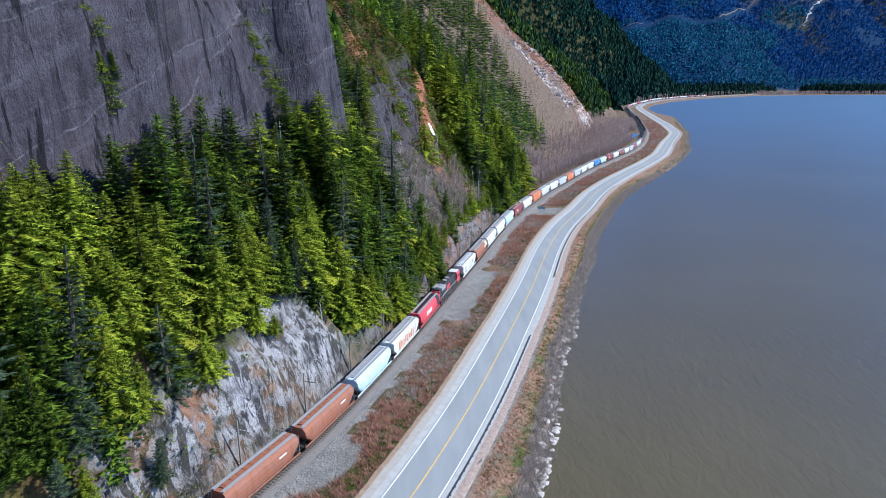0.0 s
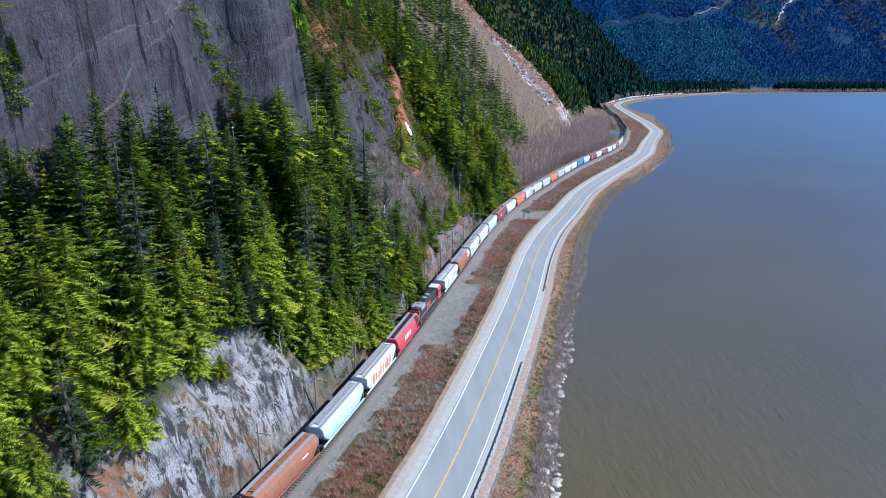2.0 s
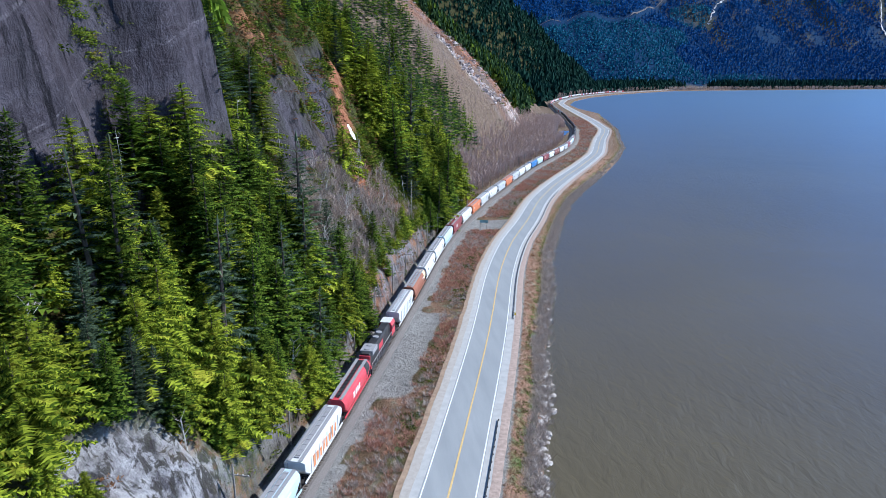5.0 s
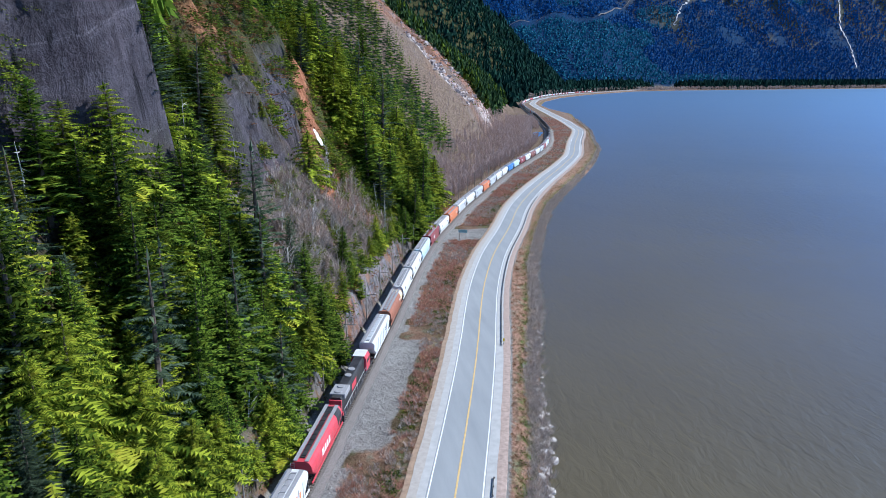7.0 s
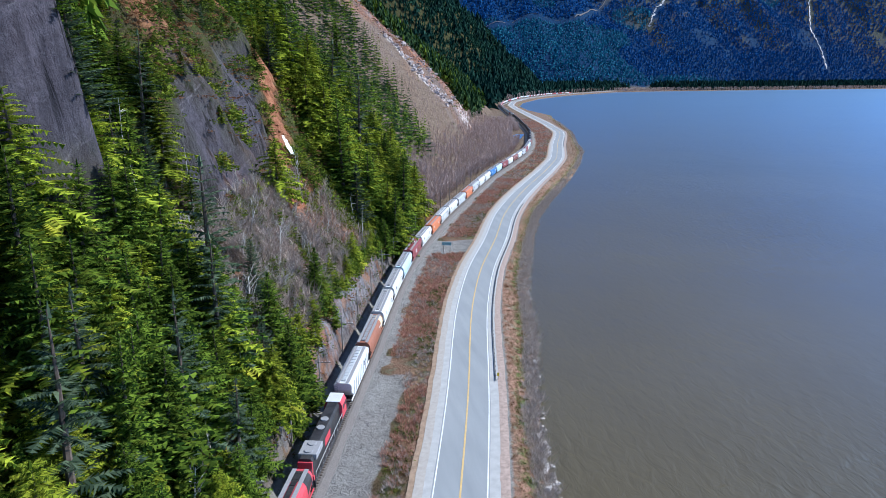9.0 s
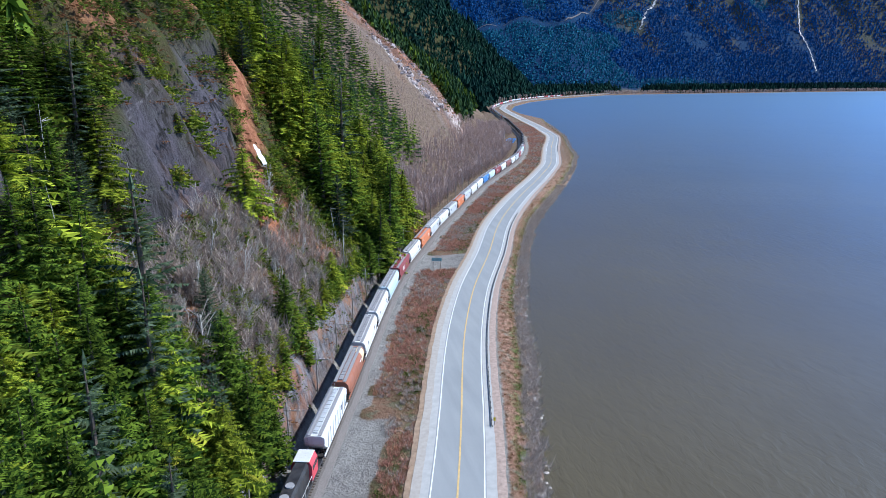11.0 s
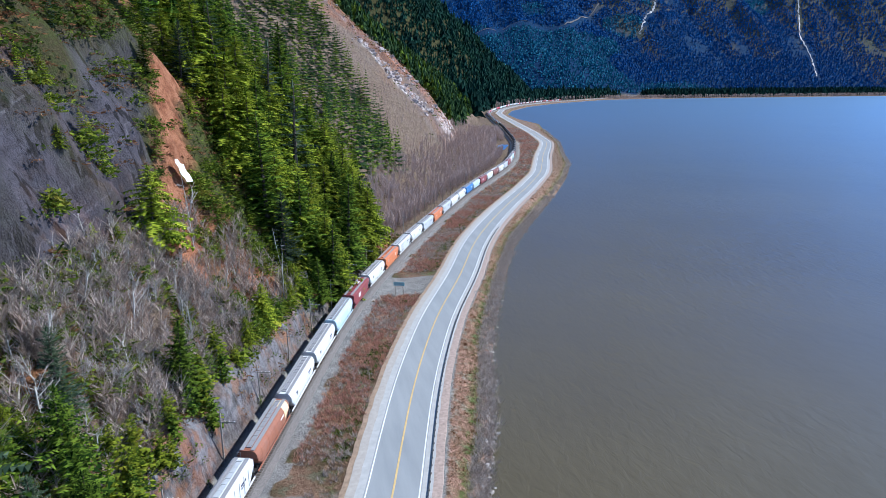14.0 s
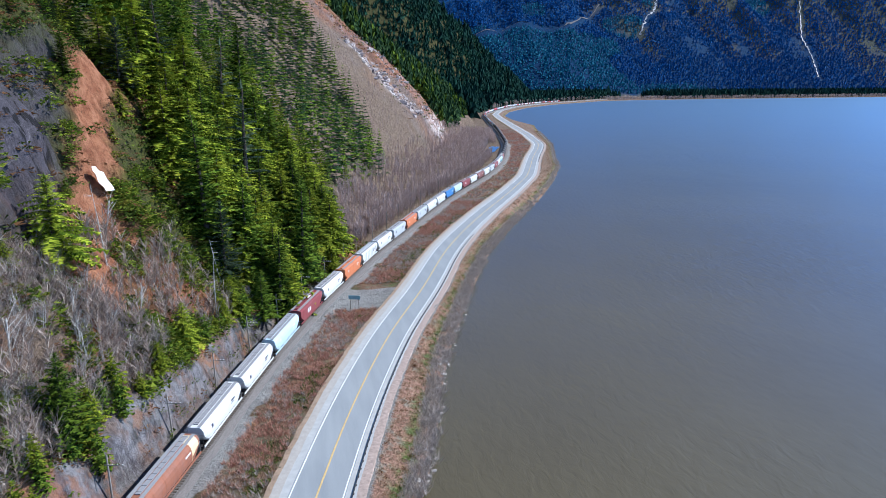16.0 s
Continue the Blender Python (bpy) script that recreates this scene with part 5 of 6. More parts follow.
# scrub on the rock slide
gs = np.random.default_rng(23)
dd = gs.uniform(60, 210, 420)
yy = 722 + 0.35 * (dd - 60) + gs.normal(0, 55, 420)
xx = at_y(RAIL_X, yy) - dd / at_y(RAIL_C, yy)
pts = np.column_stack([xx, yy, height(xx, yy) - 0.3, gs.uniform(1.6, 4.2, 420)])
low = gs.uniform(size=420) < 0.45
joined("undergrowth", leaf_clump(24, 8, 0.5), pts[low], BUSH, "green scrub on the rock slide", "bushes", seed=60)
joined("undergrowth", leaf_clump(24, 9, 0.4), pts[~low], FERN, "brown scrub on the rock slide", "bushes", seed=61)


# broken rock and ledges on the slide
SLIDE_ROCK = plain("slide_rock", (0.42, 0.36, 0.34), 0.5, 0.9, scale=0.3, bump=0.5)
gs = np.random.default_rng(29)
dd = np.concatenate([gs.uniform(74, 132, 230), gs.uniform(57, 200, 260)])
yy = np.concatenate([668 + gs.normal(0, 11, 230), 735 + 0.35 * (dd[230:] - 60) + gs.normal(0, 50, 260)])
xx = at_y(RAIL_X, yy) - dd / at_y(RAIL_C, yy)
bm = bmesh.new()
bmesh.ops.create_icosphere(bm, subdivisions=1, radius=0.5)
gr = random.Random(3)
block = np.array([np.array(q.co) * gr.uniform(0.6, 1.25) * np.array([1.2, 0.8, 0.8]) for q in bm.verts]), np.array([[q.index for q in f.verts] for f in bm.faces])
bm.free()
joined("boulders", block, np.column_stack([xx, yy, height(xx, yy), 1.2 + 5.0 * gs.uniform(0, 1, 490) ** 2.5]), SLIDE_ROCK, "pale broken rock strewn down the bare slide", "rocks", seed=62)


# ---- the train ----
def rail_place(s_table, s):
    yy, ss = s_table
    y = float(np.interp(s, ss, yy))
    return float(at_y(RAIL_X, y)), y


_ty = np.arange(-60, 2800, 0.5)
_tx = at_y(RAIL_X, _ty)
TRACK_S = (_ty, np.concatenate([[0], np.cumsum(np.hypot(np.diff(_tx), np.diff(_ty)))]))


def s_of(y):
    return float(np.interp(y, _ty, TRACK_S[1]))


def on_track(s, half):
    a, b = rail_place(TRACK_S, s - half), rail_place(TRACK_S, s + half)
    yaw = math.atan2(-(b[0] - a[0]), b[1] - a[1])
    return Matrix.Translation(((a[0] + b[0]) / 2, (a[1] + b[1]) / 2, RAIL_TOP)) @ Matrix.Rotation(yaw, 4, "Z")


def loft(name, sections, material, smooth=False):
    """sections: (y, [(x, z), ...]) rings with equal counts, capped at both ends."""
    verts, faces = [], []
    k = len(sections[0][1])
    for y, ring in sections:
        verts += [(x, y, z) for x, z in ring]
    for i in range(len(sections) - 1):
        for j in range(k):
            j2 = (j + 1) % k
            faces.append((i * k + j, i * k + j2, (i + 1) * k + j2, (i + 1) * k + j))
    faces.append(tuple(reversed(range(k))))
    faces.append(tuple((len(sections) - 1) * k + j for j in range(k)))
    bm = bmesh.new()
    bv = [bm.verts.new(v) for v in verts]
    for f in faces:
        bm.faces.new([bv[i] for i in f])
    return bm_mesh(name, bm, material, smooth)


def hopper_ring(low, shape):
    """Half section mirrored; low lifts the bottom for the sloped ends."""
    if shape == "round":
        half = [(1.15, 1.0), (1.45, 1.35), (1.58, 2.1), (1.58, 2.9), (1.46, 3.5), (1.18, 3.95), (0.75, 4.2)]
    else:
        half = [(1.1, 1.0), (1.5, 1.3), (1.53, 2.0), (1.53, 3.0), (1.53, 3.75), (1.42, 4.0), (0.8, 4.2)]
    half = [(x if z >= low else x * (0.94 if low > 1.1 else 1), max(z, low + 0.02 * i)) for i, (x, z) in enumerate(half)]
    return half + [(-x, z) for x, z in reversed(half)]


PAINT = {
    "rust": car_paint("rust_brown_paint", (0.3, 0.11, 0.06), (0.16, 0.06, 0.035), 0.6, 0.7),
    "brown": car_paint("brown_paint", (0.22, 0.075, 0.06), (0.12, 0.06, 0.05), 0.4),
    "maroon": car_paint("maroon_paint", (0.25, 0.045, 0.05), (0.1, 0.05, 0.05), 0.3),
    "red": car_paint("red_paint", (0.58, 0.05, 0.07), (0.3, 0.06, 0.06), 0.3),
    "white": car_paint("white_paint", (0.68, 0.69, 0.68), (0.5, 0.48, 0.45), 0.35),
    "blue": car_paint("pale_blue_paint", (0.5, 0.65, 0.74), (0.4, 0.45, 0.48), 0.35),
    "grey": car_paint("grey_paint", (0.5, 0.53, 0.55), (0.33, 0.32, 0.31), 0.4),
    "orange": car_paint("orange_paint", (0.62, 0.19, 0.07), (0.3, 0.11, 0.06), 0.35),
    "cobalt": car_paint("cobalt_paint", (0.04, 0.2, 0.5), (0.08, 0.12, 0.2), 0.3),
    "black": car_paint("black_paint", (0.018, 0.017, 0.018), (0.05, 0.045, 0.04), 0.3),
    "cream": car_paint("cream_paint", (0.78, 0.62, 0.36), (0.5, 0.38, 0.24), 0.35),
    "walk": car_paint("grey_roof_walk", (0.3, 0.3, 0.31), (0.2, 0.19, 0.18), 0.4, 0.8),
    "teal": plain("teal_spray_paint", (0.03, 0.36, 0.36), 0.4, 0.6),
    "ink": plain("dark_spray_paint", (0.05, 0.05, 0.09), 0.4, 0.6),
    "flame": plain("orange_spray_paint", (0.7, 0.28, 0.12), 0.4, 0.6),
    "mark": plain("white_marking", (0.75, 0.74, 0.72), 0.3, 0.6),
}
WHEEL = wheel_disc("wheel", 0.46, 0.14, UNDERFRAME)
SIDE_FRAME = boxes("side_frame", UNDERFRAME, (-0.07, 0.07, -1.35, 1.35, 0.42, 0.62), (-0.09, 0.09, -0.55, 0.55, 0.25, 0.75), bevel=0.03)
BOLSTER = boxes("bolster", UNDERFRAME, (-1.1, 1.1, -0.22, 0.22, 0.5, 0.78), bevel=0.03)


def add_truck(root, y, full=True):
    t = part("truck", BOLSTER, root, place=Matrix.Translation((0, y, 0)))
    for sx in (-1, 1) if full else ():
        part("side_frame", SIDE_FRAME, t, place=Matrix.Translation((sx * 0.98, 0, 0)))
        for sy in (-0.9, 0.9):
            part("wheel", WHEEL, t, place=Matrix.Translation((sx * 0.76, sy, 0.46)))
    return t


def chute_mesh():
    bm = bmesh.new()
    top = [bm.verts.new(p) for p in ((-1.2, -1.7, 1.25), (1.2, -1.7, 1.25), (1.2, 1.7, 1.25), (-1.2, 1.7, 1.25))]
    low = [bm.verts.new(p) for p in ((-0.7, -0.45, 0.4), (0.7, -0.45, 0.4), (0.7, 0.45, 0.4), (-0.7, 0.45, 0.4))]
    for i in range(4):
        bm.faces.new([top[i], top[(i + 1) % 4], low[(i + 1) % 4], low[i]])
    bm.faces.new(top), bm.faces.new(list(reversed(low)))
    return bm


LADDER = boxes("ladder", PAINT["walk"], (-0.28, -0.23, 0, 0.06, 0.9, 4.0), (0.23, 0.28, 0, 0.06, 0.9, 4.0), *[(-0.24, 0.24, 0.01, 0.05, z, z + 0.04) for z in np.arange(1.1, 4.0, 0.36)])
COUPLER = boxes("coupler", UNDERFRAME, (-0.12, 0.12, -0.5, 0.5, 0.72, 1.0), (-0.2, 0.2, 0.32, 0.58, 0.66, 1.06), bevel=0.02)
PLATFORM = boxes("end_platform", UNDERFRAME, (-1.45, 1.45, -0.7, 0.0, 0.98, 1.12), (-0.35, 0.35, -0.6, 0.9, 0.85, 1.3), (-1.45, -1.33, -0.7, -0.6, 1.1, 2.1), (1.33, 1.45, -0.7, -0.6, 1.1, 2.1), bevel=0.01)
PART_CACHE = {}


def cached(key, make):
    if key not in PART_CACHE:
        PART_CACHE[key] = make()
    return PART_CACHE[key]


def hopper_car(colour, roof, shape, label, marks=(), cap=None, ribs=False, detail=True):
    """A covered hopper: body with sloped ends, hatch trough, roof walks, chutes, trucks. y runs along the track."""
    root = tagged(new("hopper_car"), label, "railcar", "cars of the freight train")
    body = cached(("body", shape, colour), lambda: loft("body", [(-7.7, hopper_ring(3.0, shape)), (-7.45, hopper_ring(2.5, shape)), (-5.9, hopper_ring(1.1, shape)), (-5.2, hopper_ring(1.0, shape)),
                                                                (5.2, hopper_ring(1.0, shape)), (5.9, hopper_ring(1.1, shape)), (7.45, hopper_ring(2.5, shape)), (7.7, hopper_ring(3.0, shape))], PAINT[colour]))
    part("body", body, root)
    part("hatch_trough", cached(("hatch", roof), lambda: boxes("hatch_trough", PAINT[roof], (-0.34, 0.34, -6.9, 6.9, 4.15, 4.36), *[(-0.38, 0.38, y, y + 0.1, 4.3, 4.42) for y in np.arange(-6.5, 6.6, 1.3)])), root)
    for sx in (-1, 1):
        part("roof_walk", cached("walk", lambda: boxes("roof_walk", PAINT["walk"], (-0.28, 0.28, -7.6, 7.6, 4.2, 4.25), *[(-0.24, -0.2, y, y + 0.05, 4.0, 4.22) for y in np.arange(-7, 7.1, 2.0)])), root, place=Matrix.Translation((sx * 0.8, 0, 0.04)))
    add_truck(root, -6.0, detail)
    add_truck(root, 6.0, detail)
    if not detail:
        return root
    if cap:
        part("end_panel", cached(("cap", cap, shape), lambda: loft("end_panel", [(5.0, [(x * 1.006, z + 0.01) for x, z in hopper_ring(1.2, shape)]), (7.2, [(x * 1.006, z + 0.01) for x, z in hopper_ring(2.45, shape)])], PAINT[cap])), root, cap + " painted end")
    for y in (-3.4, 0, 3.4):
        part("chute", cached(("chute", colour), lambda: bm_mesh("chute", chute_mesh(), PAINT[colour])), root, place=Matrix.Translation((0, y, 0)))
    part("sill", cached(("sill", colour), lambda: boxes("sill", PAINT[colour], (1.42, 1.56, -7.9, 7.9, 1.0, 1.24), (-1.56, -1.42, -7.9, 7.9, 1.0, 1.24))), root)
    for sy in (-1, 1):
        turn = Matrix.Rotation(0 if sy < 0 else math.pi, 4, "Z")
        part("end_platform", PLATFORM, root, place=turn @ Matrix.Translation((0, -7.3, 0)))
        part("coupler", COUPLER, root, place=turn @ Matrix.Rotation(math.pi, 4, "Z") @ Matrix.Translation((0, 8.1, 0)))
        part("ladder", LADDER, root, place=turn @ Matrix.Translation((-1.15, -7.85, 0)))
    if ribs:
        rib = cached(("rib", colour), lambda: boxes("side_post", PAINT[colour], (-0.05, 0.05, -0.06, 0.06, 1.25, 3.85)))
        for sx in (-1, 1):
            for y in np.linspace(-5.6, 5.6, 8):
                part("side_post", rib, root, place=Matrix.Translation((sx * 1.56, y, 0)))
    for name, col, dims in marks:
        for q in dims:
            part(name, cached((name, col, q), lambda: boxes(name, PAINT[col], q)), root, "painted shape on the side")
    return root


def side(y0, y1, z0, z1, x=1.53):
    return (x, x + 0.06, y0, y1, z0, z1)


LOGO = (side(-3.2, -2.2, 2.2, 3.2), side(-1.9, -1.2, 2.2, 3.2), side(-0.9, -0.2, 2.2, 3.2), side(0.1, 0.8, 2.2, 3.2))
GRAFFITI_A = (side(-2.8, -1.5, 1.5, 2.3), side(-1.7, 0.2, 1.4, 2.0), side(-4.6, -3.0, 1.35, 1.8))
GRAFFITI_B = tuple(side(y, y + 0.7, 1.6 + 0.2 * (i % 2), 3.4 - 0.25 * (i % 3)) for i, y in enumerate(np.arange(-4.8, 4.8, 1.25).round(2)))
SMALL = (side(3.0, 4.6, 2.9, 3.15), side(3.0, 4.2, 2.5, 2.65), side(-5.0, -4.4, 2.6, 3.2))

CARS = {
    "rust": lambda: hopper_car("rust", "rust", "round", "weathered rust-brown covered hopper railcar", (("marking", "mark", SMALL[:1]),)),
    "blue": lambda: hopper_car("blue", "walk", "round", "pale blue covered hopper railcar with grey roof", (("marking", "mark", SMALL),)),
    "tagged_blue": lambda: hopper_car("blue", "walk", "round", "pale blue covered hopper railcar with teal graffiti", (("graffiti", "teal", GRAFFITI_A), ("graffiti", "ink", (side(-0.6, 0.4, 2.2, 3.0), side(0.8, 1.6, 2.2, 3.0))))),
    "flame": lambda: hopper_car("white", "walk", "flat", "white ribbed hopper railcar with orange graffiti", (("graffiti", "flame", GRAFFITI_B),), ribs=True),
    "red": lambda: hopper_car("red", "black", "round", "bright red hopper railcar with black roof", (("logo", "mark", LOGO),), cap="black"),
    "white": lambda: hopper_car("white", "walk", "round", "white covered hopper railcar with grey roof walks", (("marking", "ink", SMALL),)),
    "ribbed": lambda: hopper_car("white", "grey", "flat", "off-white ribbed hopper railcar", (("marking", "ink", SMALL[:2]),), ribs=True),
    "cream": lambda: hopper_car("rust", "walk", "round", "rust-brown hopper railcar with a cream end", (("marking", "mark", SMALL[:1]),), cap="cream"),
    "grey": lambda: hopper_car("grey", "walk", "flat", "pale grey covered hopper railcar", (("marking", "ink", SMALL),)),
    "maroon": lambda: hopper_car("maroon", "maroon", "flat", "maroon covered hopper railcar with a white mark", (("logo", "mark", LOGO[:2]), ("roof_patch", "mark", ((-0.3, 0.3, 1.0, 3.2, 4.37, 4.44),)))),
    "brown": lambda: hopper_car("brown", "mark", "round", "dark brown hopper railcar with a pale roof trough", (("marking", "mark", SMALL),)),
    "orange": lambda: hopper_car("orange", "orange", "flat", "orange covered hopper railcar", (("marking", "mark", SMALL),)),
    "cobalt": lambda: hopper_car("cobalt", "walk", "flat", "cobalt blue covered hopper railcar", (("marking", "mark", SMALL),)),
}
MADE = {}


def place_car(kind, s):
    m = on_track(s, 6.0)
    if kind in MADE:
        return copy_thing(MADE[kind], m)
    MADE[kind] = CARS[kind]()
    MADE[kind].matrix_basis = m
    return MADE[kind]


def locomotive(s):
    """A hood diesel: black body, red and white cab, 22 m long; the cab points along the track."""
    root = tagged(new("locomotive"), "black diesel freight locomotive with red nose and white cab roof", "locomotive")
    part("frame", boxes("frame", PAINT["black"], (-1.5, 1.5, -10.6, 10.6, 1.1, 1.5), (-1.5, 1.5, -10.75, -10.5, 0.5, 1.6), (-1.5, 1.5, 10.5, 10.75, 0.5, 1.6), bevel=0.04), root)
    part("long_hood", loft("long_hood", [(-10.0, [(1.0, 1.5), (1.0, 3.9), (0.75, 4.35), (-0.75, 4.35), (-1.0, 3.9), (-1.0, 1.5)]), (5.6, [(1.0, 1.5), (1.0, 3.9), (0.75, 4.35), (-0.75, 4.35), (-1.0, 3.9), (-1.0, 1.5)])], PAINT["black"]), root)
    part("radiator", boxes("radiator", PAINT["walk"], (-1.3, 1.3, -9.0, -5.6, 3.6, 4.5), bevel=0.08), root, "grey flared radiator housing")
    for y in (-8.2, -6.4, -2.0, 0.4):
        bm = bmesh.new()
        bmesh.ops.create_cone(bm, cap_ends=True, segments=16, radius1=0.62, radius2=0.58, depth=0.16, matrix=Matrix.Translation((0, y, 4.55 if y < -5 else 4.42)))
        part("fan", bm_mesh("fan", bm, PAINT["walk"]), root)
    part("rear_panel", boxes("rear_panel", PAINT["red"], (-1.02, 1.02, -10.3, -9.95, 1.5, 4.0), (-1.3, 1.3, -10.7, -10.3, 1.5, 2.2), bevel=0.04), root, "red rear end")
    cab = part("cab", loft("cab", [(5.6, [(1.45, 1.5), (1.45, 3.7), (1.1, 4.4), (-1.1, 4.4), (-1.45, 3.7), (-1.45, 1.5)]), (8.4, [(1.45, 1.5), (1.45, 3.7), (1.1, 4.4), (-1.1, 4.4), (-1.45, 3.7), (-1.45, 1.5)])], PAINT["red"]), root, "red cab")
    part("cab_roof", boxes("cab_roof", PAINT["white"], (-1.12, 1.12, 5.5, 8.5, 4.4, 4.5), bevel=0.03), cab, "white roof panel")
    glass = plain("cab_glass", (0.02, 0.025, 0.03), 0.1, 0.08, spec=0.6)
    for x0, x1 in ((1.44, 1.48), (-1.48, -1.44)):
        for y in (6.0, 7.2):
            part("window", boxes("window", glass, (x0, x1, y, y + 0.9, 2.9, 3.6)), cab)
    part("nose", loft("nose", [(8.4, [(1.3, 1.5), (1.3, 3.3), (-1.3, 3.3), (-1.3, 1.5)]), (9.9, [(0.95, 1.5), (0.95, 2.9), (-0.95, 2.9), (-0.95, 1.5)])], PAINT["red"]), root, "red sloped nose")
    part("logo", boxes("logo", PAINT["red"], (1.0, 1.03, -3.5, -0.5, 2.2, 3.4), (-1.03, -1.0, -3.5, -0.5, 2.2, 3.4)), root, "red painted shape")
    part("fuel_tank", boxes("fuel_tank", PAINT["black"], (-1.4, 1.4, -3.2, 3.2, 0.35, 1.1), bevel=0.15), root)
    for sx in (-1, 1):
        v, f = [], []
        tube(v, f, (sx * 1.45, -10.2, 2.5), (sx * 1.45, 5.4, 2.5), 0.03, 0.03)
        for y in np.arange(-10, 5.5, 1.7):
            tube(v, f, (sx * 1.45, y, 1.5), (sx * 1.45, y, 2.5), 0.025, 0.025)
        part("handrail", mesh_of("handrail", v, f, PAINT["mark"]), root, "white handrail")
    for y in (-7.0, -5.2, 5.6, 7.4):
        add_truck(root, y)
    root.matrix_basis = on_track(s, 7.0)
    return root


ORDER = ["rust", "rust", "blue", "flame", "red", "LOCO", "ribbed", "cream", "white", "white", "blue", "maroon", "white", "orange", "ribbed", "white", "grey", "orange", "grey", "white", "white", "cobalt", "blue", "maroon", "white", "brown", "white", "grey", "maroon", "white", "tagged_blue", "brown"]
s = s_of(78.5) - 34.2
for kind in ["brown", "rust"] + ORDER:
    if kind == "LOCO":
        locomotive(s + 2.6)
        s += 22.6
    else:
        place_car(kind, s)
        s += 17.1


def tank_car():
    root = tagged(new("tank_car"), "black cylindrical tank railcar", "railcar", "cars of the freight train")
    bm = bmesh.new()
    bmesh.ops.create_cone(bm, cap_ends=True, segments=16, radius1=1.45, radius2=1.45, depth=15.0, matrix=Matrix.Translation((0, 0, 2.6)) @ Matrix.Rotation(radians(90), 4, "X"))
    part("tank", bm_mesh("tank", bm, PAINT["black"], True), root)
    part("dome", boxes("dome", PAINT["walk"], (-0.5, 0.5, -0.7, 0.7, 3.95, 4.4), bevel=0.08), root)
    add_truck(root, -6.0, False), add_truck(root, 6.0, False)
    return root


tank = None
for k in range(22):
    m = on_track(s, 6.0)
    if tank is None:
        tank = tank_car()
        tank.matrix_basis = m
    else:
        copy_thing(tank, m)
    s += 17.1
FAR = {c: None for c in ("white", "red", "maroon", "grey", "blue")}
rng = random.Random(8)
end = s_of(2150)
while s < end:
    c = rng.choice(("white", "white", "grey", "red", "maroon", "blue", "white"))
    m = on_track(s, 6.0)
    if FAR[c] is None:
        FAR[c] = hopper_car(c, "walk", "flat", "%s covered hopper railcar far along the lake" % {"blue": "pale blue"}.get(c, c), detail=False)
        FAR[c].matrix_basis = m
    else:
        copy_thing(FAR[c], m)
    s += 17.1


# ---- along the line and the road ----
def telegraph_pole():
    root = tagged(new("telegraph_pole"), "weathered grey wooden line pole with one crossarm beside the track", "pole", "poles along the track")
    v, f = [], []
    tube(v, f, (0, 0, -0.8), (0, 0, 8.6), 0.16, 0.11, 8)
    part("post", mesh_of("post", v, f, POLE_WOOD), root)
    arm = part("crossarm", boxes("crossarm", POLE_WOOD, (-0.35, 2.3, -0.16, -0.06, 7.1, 7.24), bevel=0.01), root)
    ins = wheel_disc("insulator", 0.06, 0.14, PAINT["mark"], 8)
    for x in (0.7, 1.4, 2.1):
        part("insulator", ins, arm, place=Matrix.Translation((x, -0.11, 7.31)) @ Matrix.Rotation(radians(90), 4, "Y"))
    return root


pole = None
rng = random.Random(4)
s = s_of(82)
while s < s_of(470):
    px, py = rail_place(TRACK_S, s)
    d = 4.6 if py < 320 else 6.0
    x, y = xy_at(py, d)
    m = on_track(s, 1.0)
    m = Matrix.Translation((x, y, float(height(x, y)))) @ m.to_3x3().to_4x4() @ pose(0, 0, 0, rng.uniform(-1.5, 1.5), rng.uniform(-1.5, 1.5), 0) @ Matrix.Scale(rng.uniform(0.92, 1.05), 4)
    if pole is None:
        pole = telegraph_pole()
        pole.matrix_basis = m
    else:
        copy_thing(pole, m)
    s += 16.8

POST = boxes("guard_post", TIE, (-0.06, 0.06, -0.07, 0.07, -0.3, 0.34), bevel=0.01)
# weathered steel, with the rail's shaded side and shadow put into its colour
GALV = plain("shaded_weathered_steel", (0.045, 0.045, 0.047), 0.3, 0.6, 0.3, scale=2)
YELLOW = plain("yellow_marker", (0.85, 0.6, 0.04), 0.15, 0.5)


def guard_rail(y0, y1):
    root = tagged(new("guard_rail"), "low steel guard rail along the road's lake edge, coloured dark like its shade", "guard rail", "guard rails")
    ring = [(4.98, 0.1), (5.03, 0.14), (4.99, 0.18), (5.03, 0.22), (4.98, 0.28), (5.04, 0.28), (5.09, 0.22), (5.06, 0.18), (5.09, 0.14), (5.04, 0.1)]
    part("beam", extrude("beam", ROAD_X, y0, y1, 2.0, ring, GALV), root)
    p, nrm = path_xy(ROAD_X, y0, y1, 2.0)
    for q, k in zip(p, nrm):
        part("guard_post", POST, root, place=Matrix.Translation((q[0] + k[0] * 5.13, q[1] + k[1] * 5.13, -0.1)) @ Matrix.Rotation(math.atan2(k[1], k[0]), 4, "Z"))
    return root


guard_rail(20, 138)
guard_rail(180, 345)
guard_rail(560, 790)


def marker_post(y):
    root = tagged(new("marker_post"), "yellow hazard marker at the end of the guard rail", "road sign")
    part("post", boxes("post", POLE_WOOD, (-0.04, 0.04, -0.04, 0.04, -0.2, 1.3)), root)
    part("plate", boxes("plate", YELLOW, (-0.18, 0.18, -0.07, -0.045, 0.75, 1.4), bevel=0.005), root, "yellow plate")
    x = float(at_y(ROAD_X, y) + 5.5 / at_y(ROAD_C, y))
    root.matrix_basis = pose(x, y, 0, 0, 0, -16)


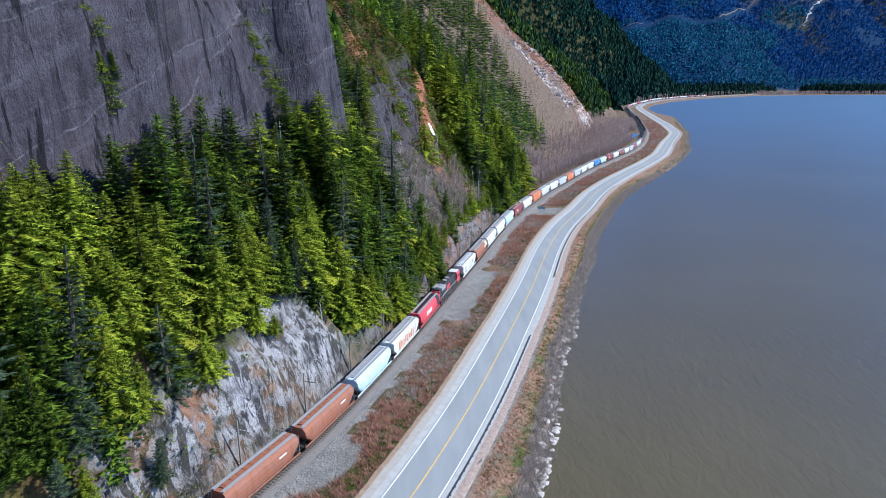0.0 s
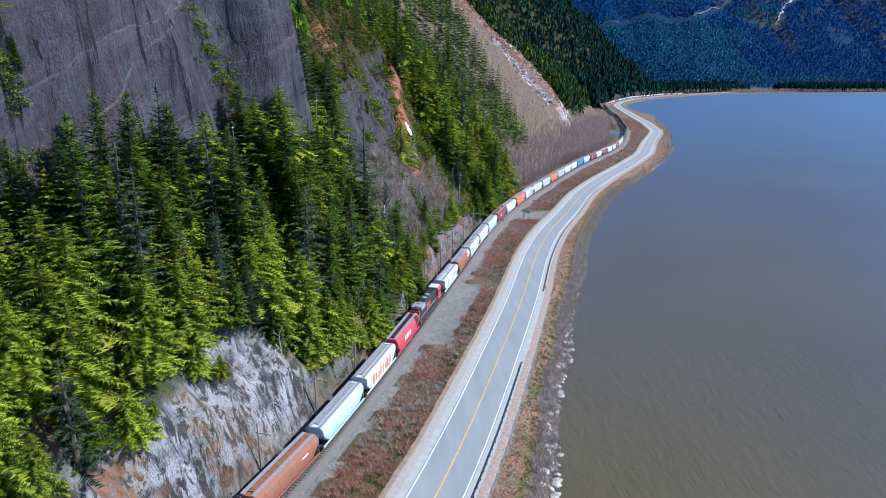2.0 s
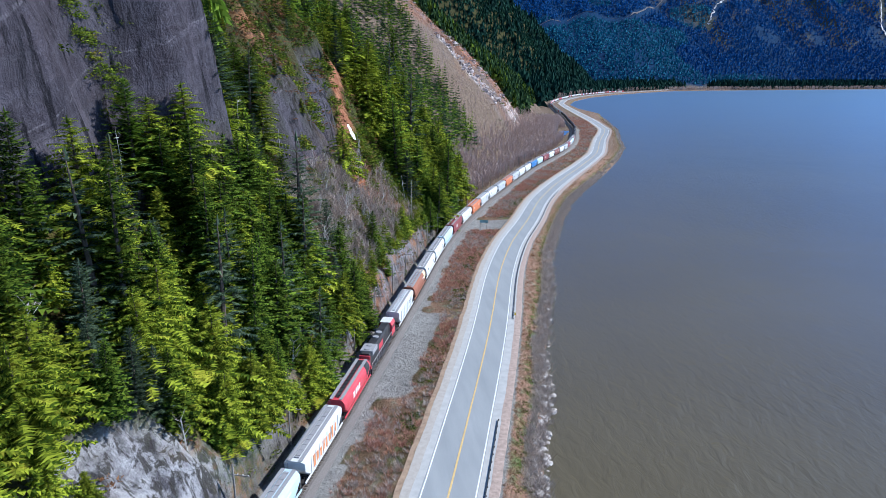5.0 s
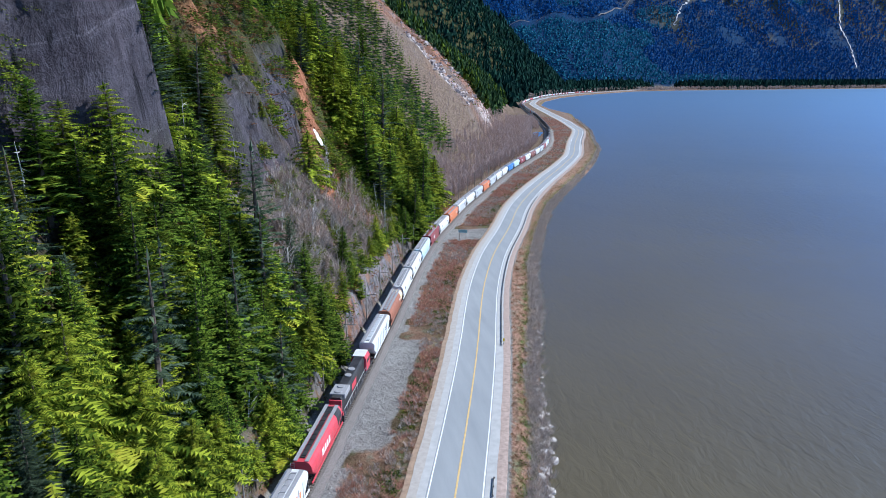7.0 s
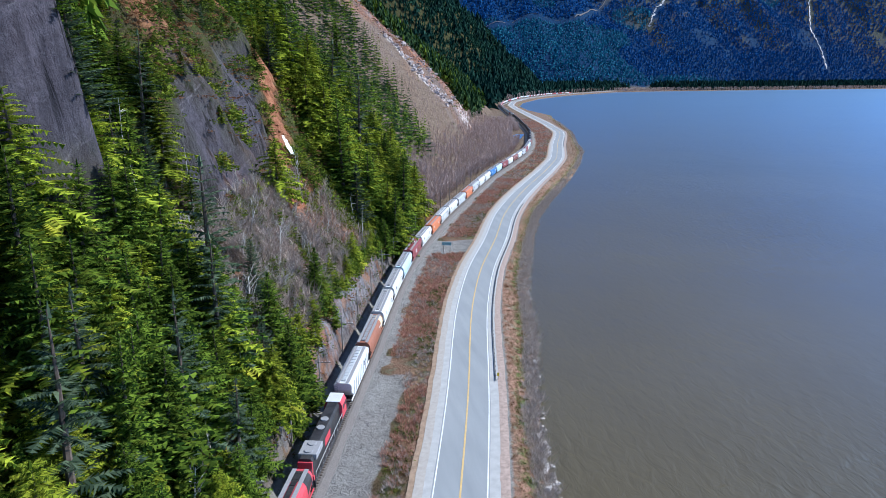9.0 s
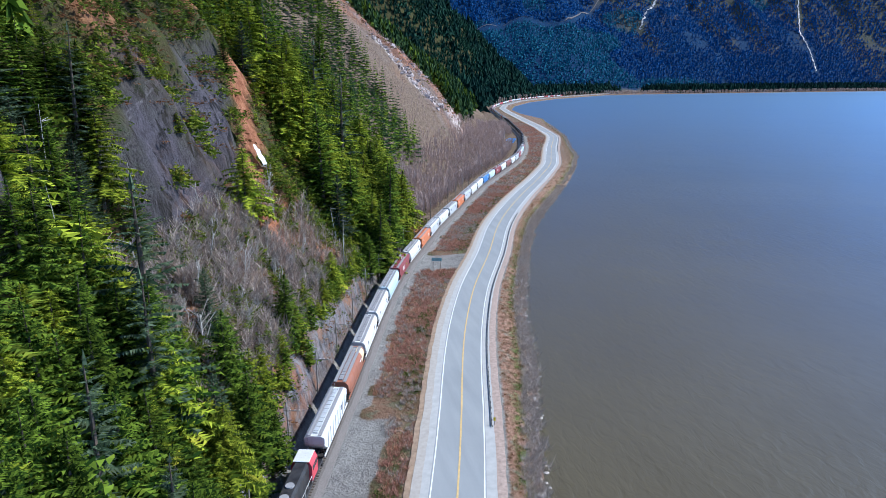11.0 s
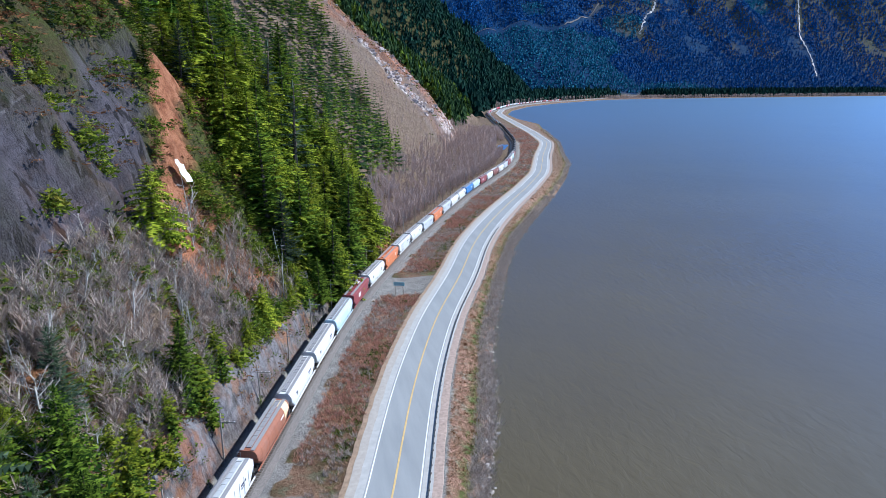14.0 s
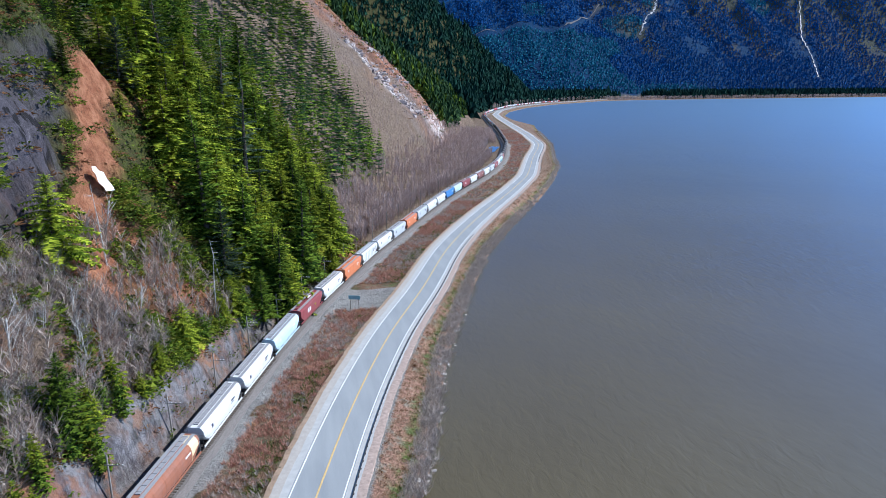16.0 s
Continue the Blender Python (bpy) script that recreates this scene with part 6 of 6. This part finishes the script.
marker_post(179.2)


def info_sign():
    root = tagged(new("road_sign"), "wide teal sign seen edge-on on two posts by the pull-out", "road sign")
    teal = plain("sign_back", (0.28, 0.5, 0.52), 0.2, 0.5, 0.0)
    for x in (-1.1, 1.1):
        part("post", boxes("post", POLE_WOOD, (x - 0.08, x + 0.08, -0.08, 0.08, -0.4, 3.6), bevel=0.01), root)
    part("panel", boxes("panel", teal, (-1.5, 1.5, -0.12, -0.07, 2.7, 3.7), bevel=0.02), root)
    root.matrix_basis = pose(42.5, 269, float(height(42.5, 269)), 0, 0, -20)


info_sign()

# snow patch in the red gully
SNOW = plain("old_snow", (0.82, 0.83, 0.85), 0.12, 0.6, scale=0.8, bump=0.4)
v, f = [], []
for i in range(7):
    for j in range(4):
        y = 242.3 + (j - 1.5) * (1.3 - 0.12 * abs(i - 3)) * 0.9 + 0.3 * math.sin(i * 2.1)
        x, _ = xy_at(y, 27.2 + i * 0.3)
        v.append((x + 1.5, y, float(height(x, y)) + (0.7 + 0.35 * math.sin(i * 2.7 + j * 1.9) if 0 < i < 6 and 0 < j < 3 else -0.1)))
for i in range(6):
    for j in range(3):
        f.append((i * 4 + j, i * 4 + j + 1, i * 4 + j + 5, i * 4 + j + 4))
tagged(new("snow_patch", mesh_of("snow_patch", v, f, SNOW, True)), "small patch of old white snow in the gully", "snow")

# streams and a logging road on the mountains across the lake
FOAM = plain("stream_foam", (0.42, 0.43, 0.45), 0.6, 0.6, scale=0.05)
CUT = plain("logging_road", (0.14, 0.125, 0.125), 0.3, 0.9, scale=0.02)


def ribbon(name, pts, width, material, label, category, lift=7.0, seed=1, sway=9, spread=(0.15, 1.5)):
    g = random.Random(seed)
    v, f = [], []
    n = 40
    for i in range(n):
        t = i / (n - 1) * (len(pts) - 1)
        k = min(int(t), len(pts) - 2)
        u = t - k
        x = pts[k][0] * (1 - u) + pts[k + 1][0] * u + g.uniform(-1, 1) * sway
        y = pts[k][1] * (1 - u) + pts[k + 1][1] * u
        w = width * g.uniform(*spread)
        for s in (-1, 1):
            v.append((x + s * w, y, float(height(x + s * w, y)) + lift))
    for i in range(n - 1):
        f.append((2 * i, 2 * i + 1, 2 * i + 3, 2 * i + 2))
    return tagged(new(name, mesh_of(name, v, f, material)), label, category)


# stones of the lake bank
def stone_mesh(seed):
    g = random.Random(seed)
    bm = bmesh.new()
    bmesh.ops.create_icosphere(bm, subdivisions=1, radius=0.5)
    for q in bm.verts:
        q.co *= g.uniform(0.7, 1.2)
        q.co.z *= 0.65
    return bm_mesh("stone", bm, ROCK)


STONES = [stone_mesh(i) for i in range(6)]
riprap = tagged(new("riprap"), "pale grey broken stones along the water's edge", "stones", kind="structure")
rng = random.Random(9)
for k in range(300):
    y = 72 + 210 * ((k + rng.random()) / 300) ** 1.5
    off = rng.uniform(-1.6, 0.8)
    x = float(at_y(SHORE_X, y) + off / at_y(SHORE_C, y))
    z = max(float(height(x, y)), WATER_Z - 0.1)
    sz = rng.uniform(0.5, 1.5) * (1.25 if y < 165 else 0.75)
    part("stone", rng.choice(STONES), riprap, place=Matrix.Translation((x, y, z)) @ Euler((rng.uniform(-.4, .4), rng.uniform(-.4, .4), rng.uniform(0, 6.28))).to_matrix().to_4x4() @ Matrix.Scale(sz, 4))

# ties under the rails, the stretch passed nearest
TIE_MESH = boxes("tie", TIE, (-1.28, 1.28, -0.11, 0.11, 0.3, 0.47))
s = s_of(70)
for k in range(290):
    px, py = rail_place(TRACK_S, s)
    part("tie", TIE_MESH, track, place=Matrix.Translation((0, 0, -RAIL_TOP)) @ on_track(s, 1.0) @ Matrix.Translation((0, 0, 0.0)))
    s += 0.62

ribbon("stream", FALL, 3.5, FOAM, "thin white waterfall on the far mountainside", "waterfall", 4, 1, 4)
ribbon("stream", BROOK, 5, FOAM, "white stream bed on the far mountainside", "waterfall", 4, 2)
ribbon("logging_road", LOGGING, 4, CUT, "pale logging road cut across the far forest", "road", 4, 3, 3, (0.7, 1.1))

# pool between the track and the thicket at the bend
v = [(0, 0, 0.75)]
for k in range(28):
    a = 2 * math.pi * k / 28
    q = 1 + 0.2 * math.sin(3 * a) + 0.1 * math.sin(5 * a + 1)
    x, y = xy_at(652 + 26 * math.sin(a) * q, 10.5 + 4.2 * math.cos(a) * q)
    v.append((x, y, 0.75))
v[0] = (*xy_at(652, 10.5), 0.75)
tagged(new("pool", mesh_of("pool", v, [(0, 1 + k, 1 + (k + 1) % 28) for k in range(28)], WATER)), "small blue pool beside the railway embankment", "pond", kind="structure")
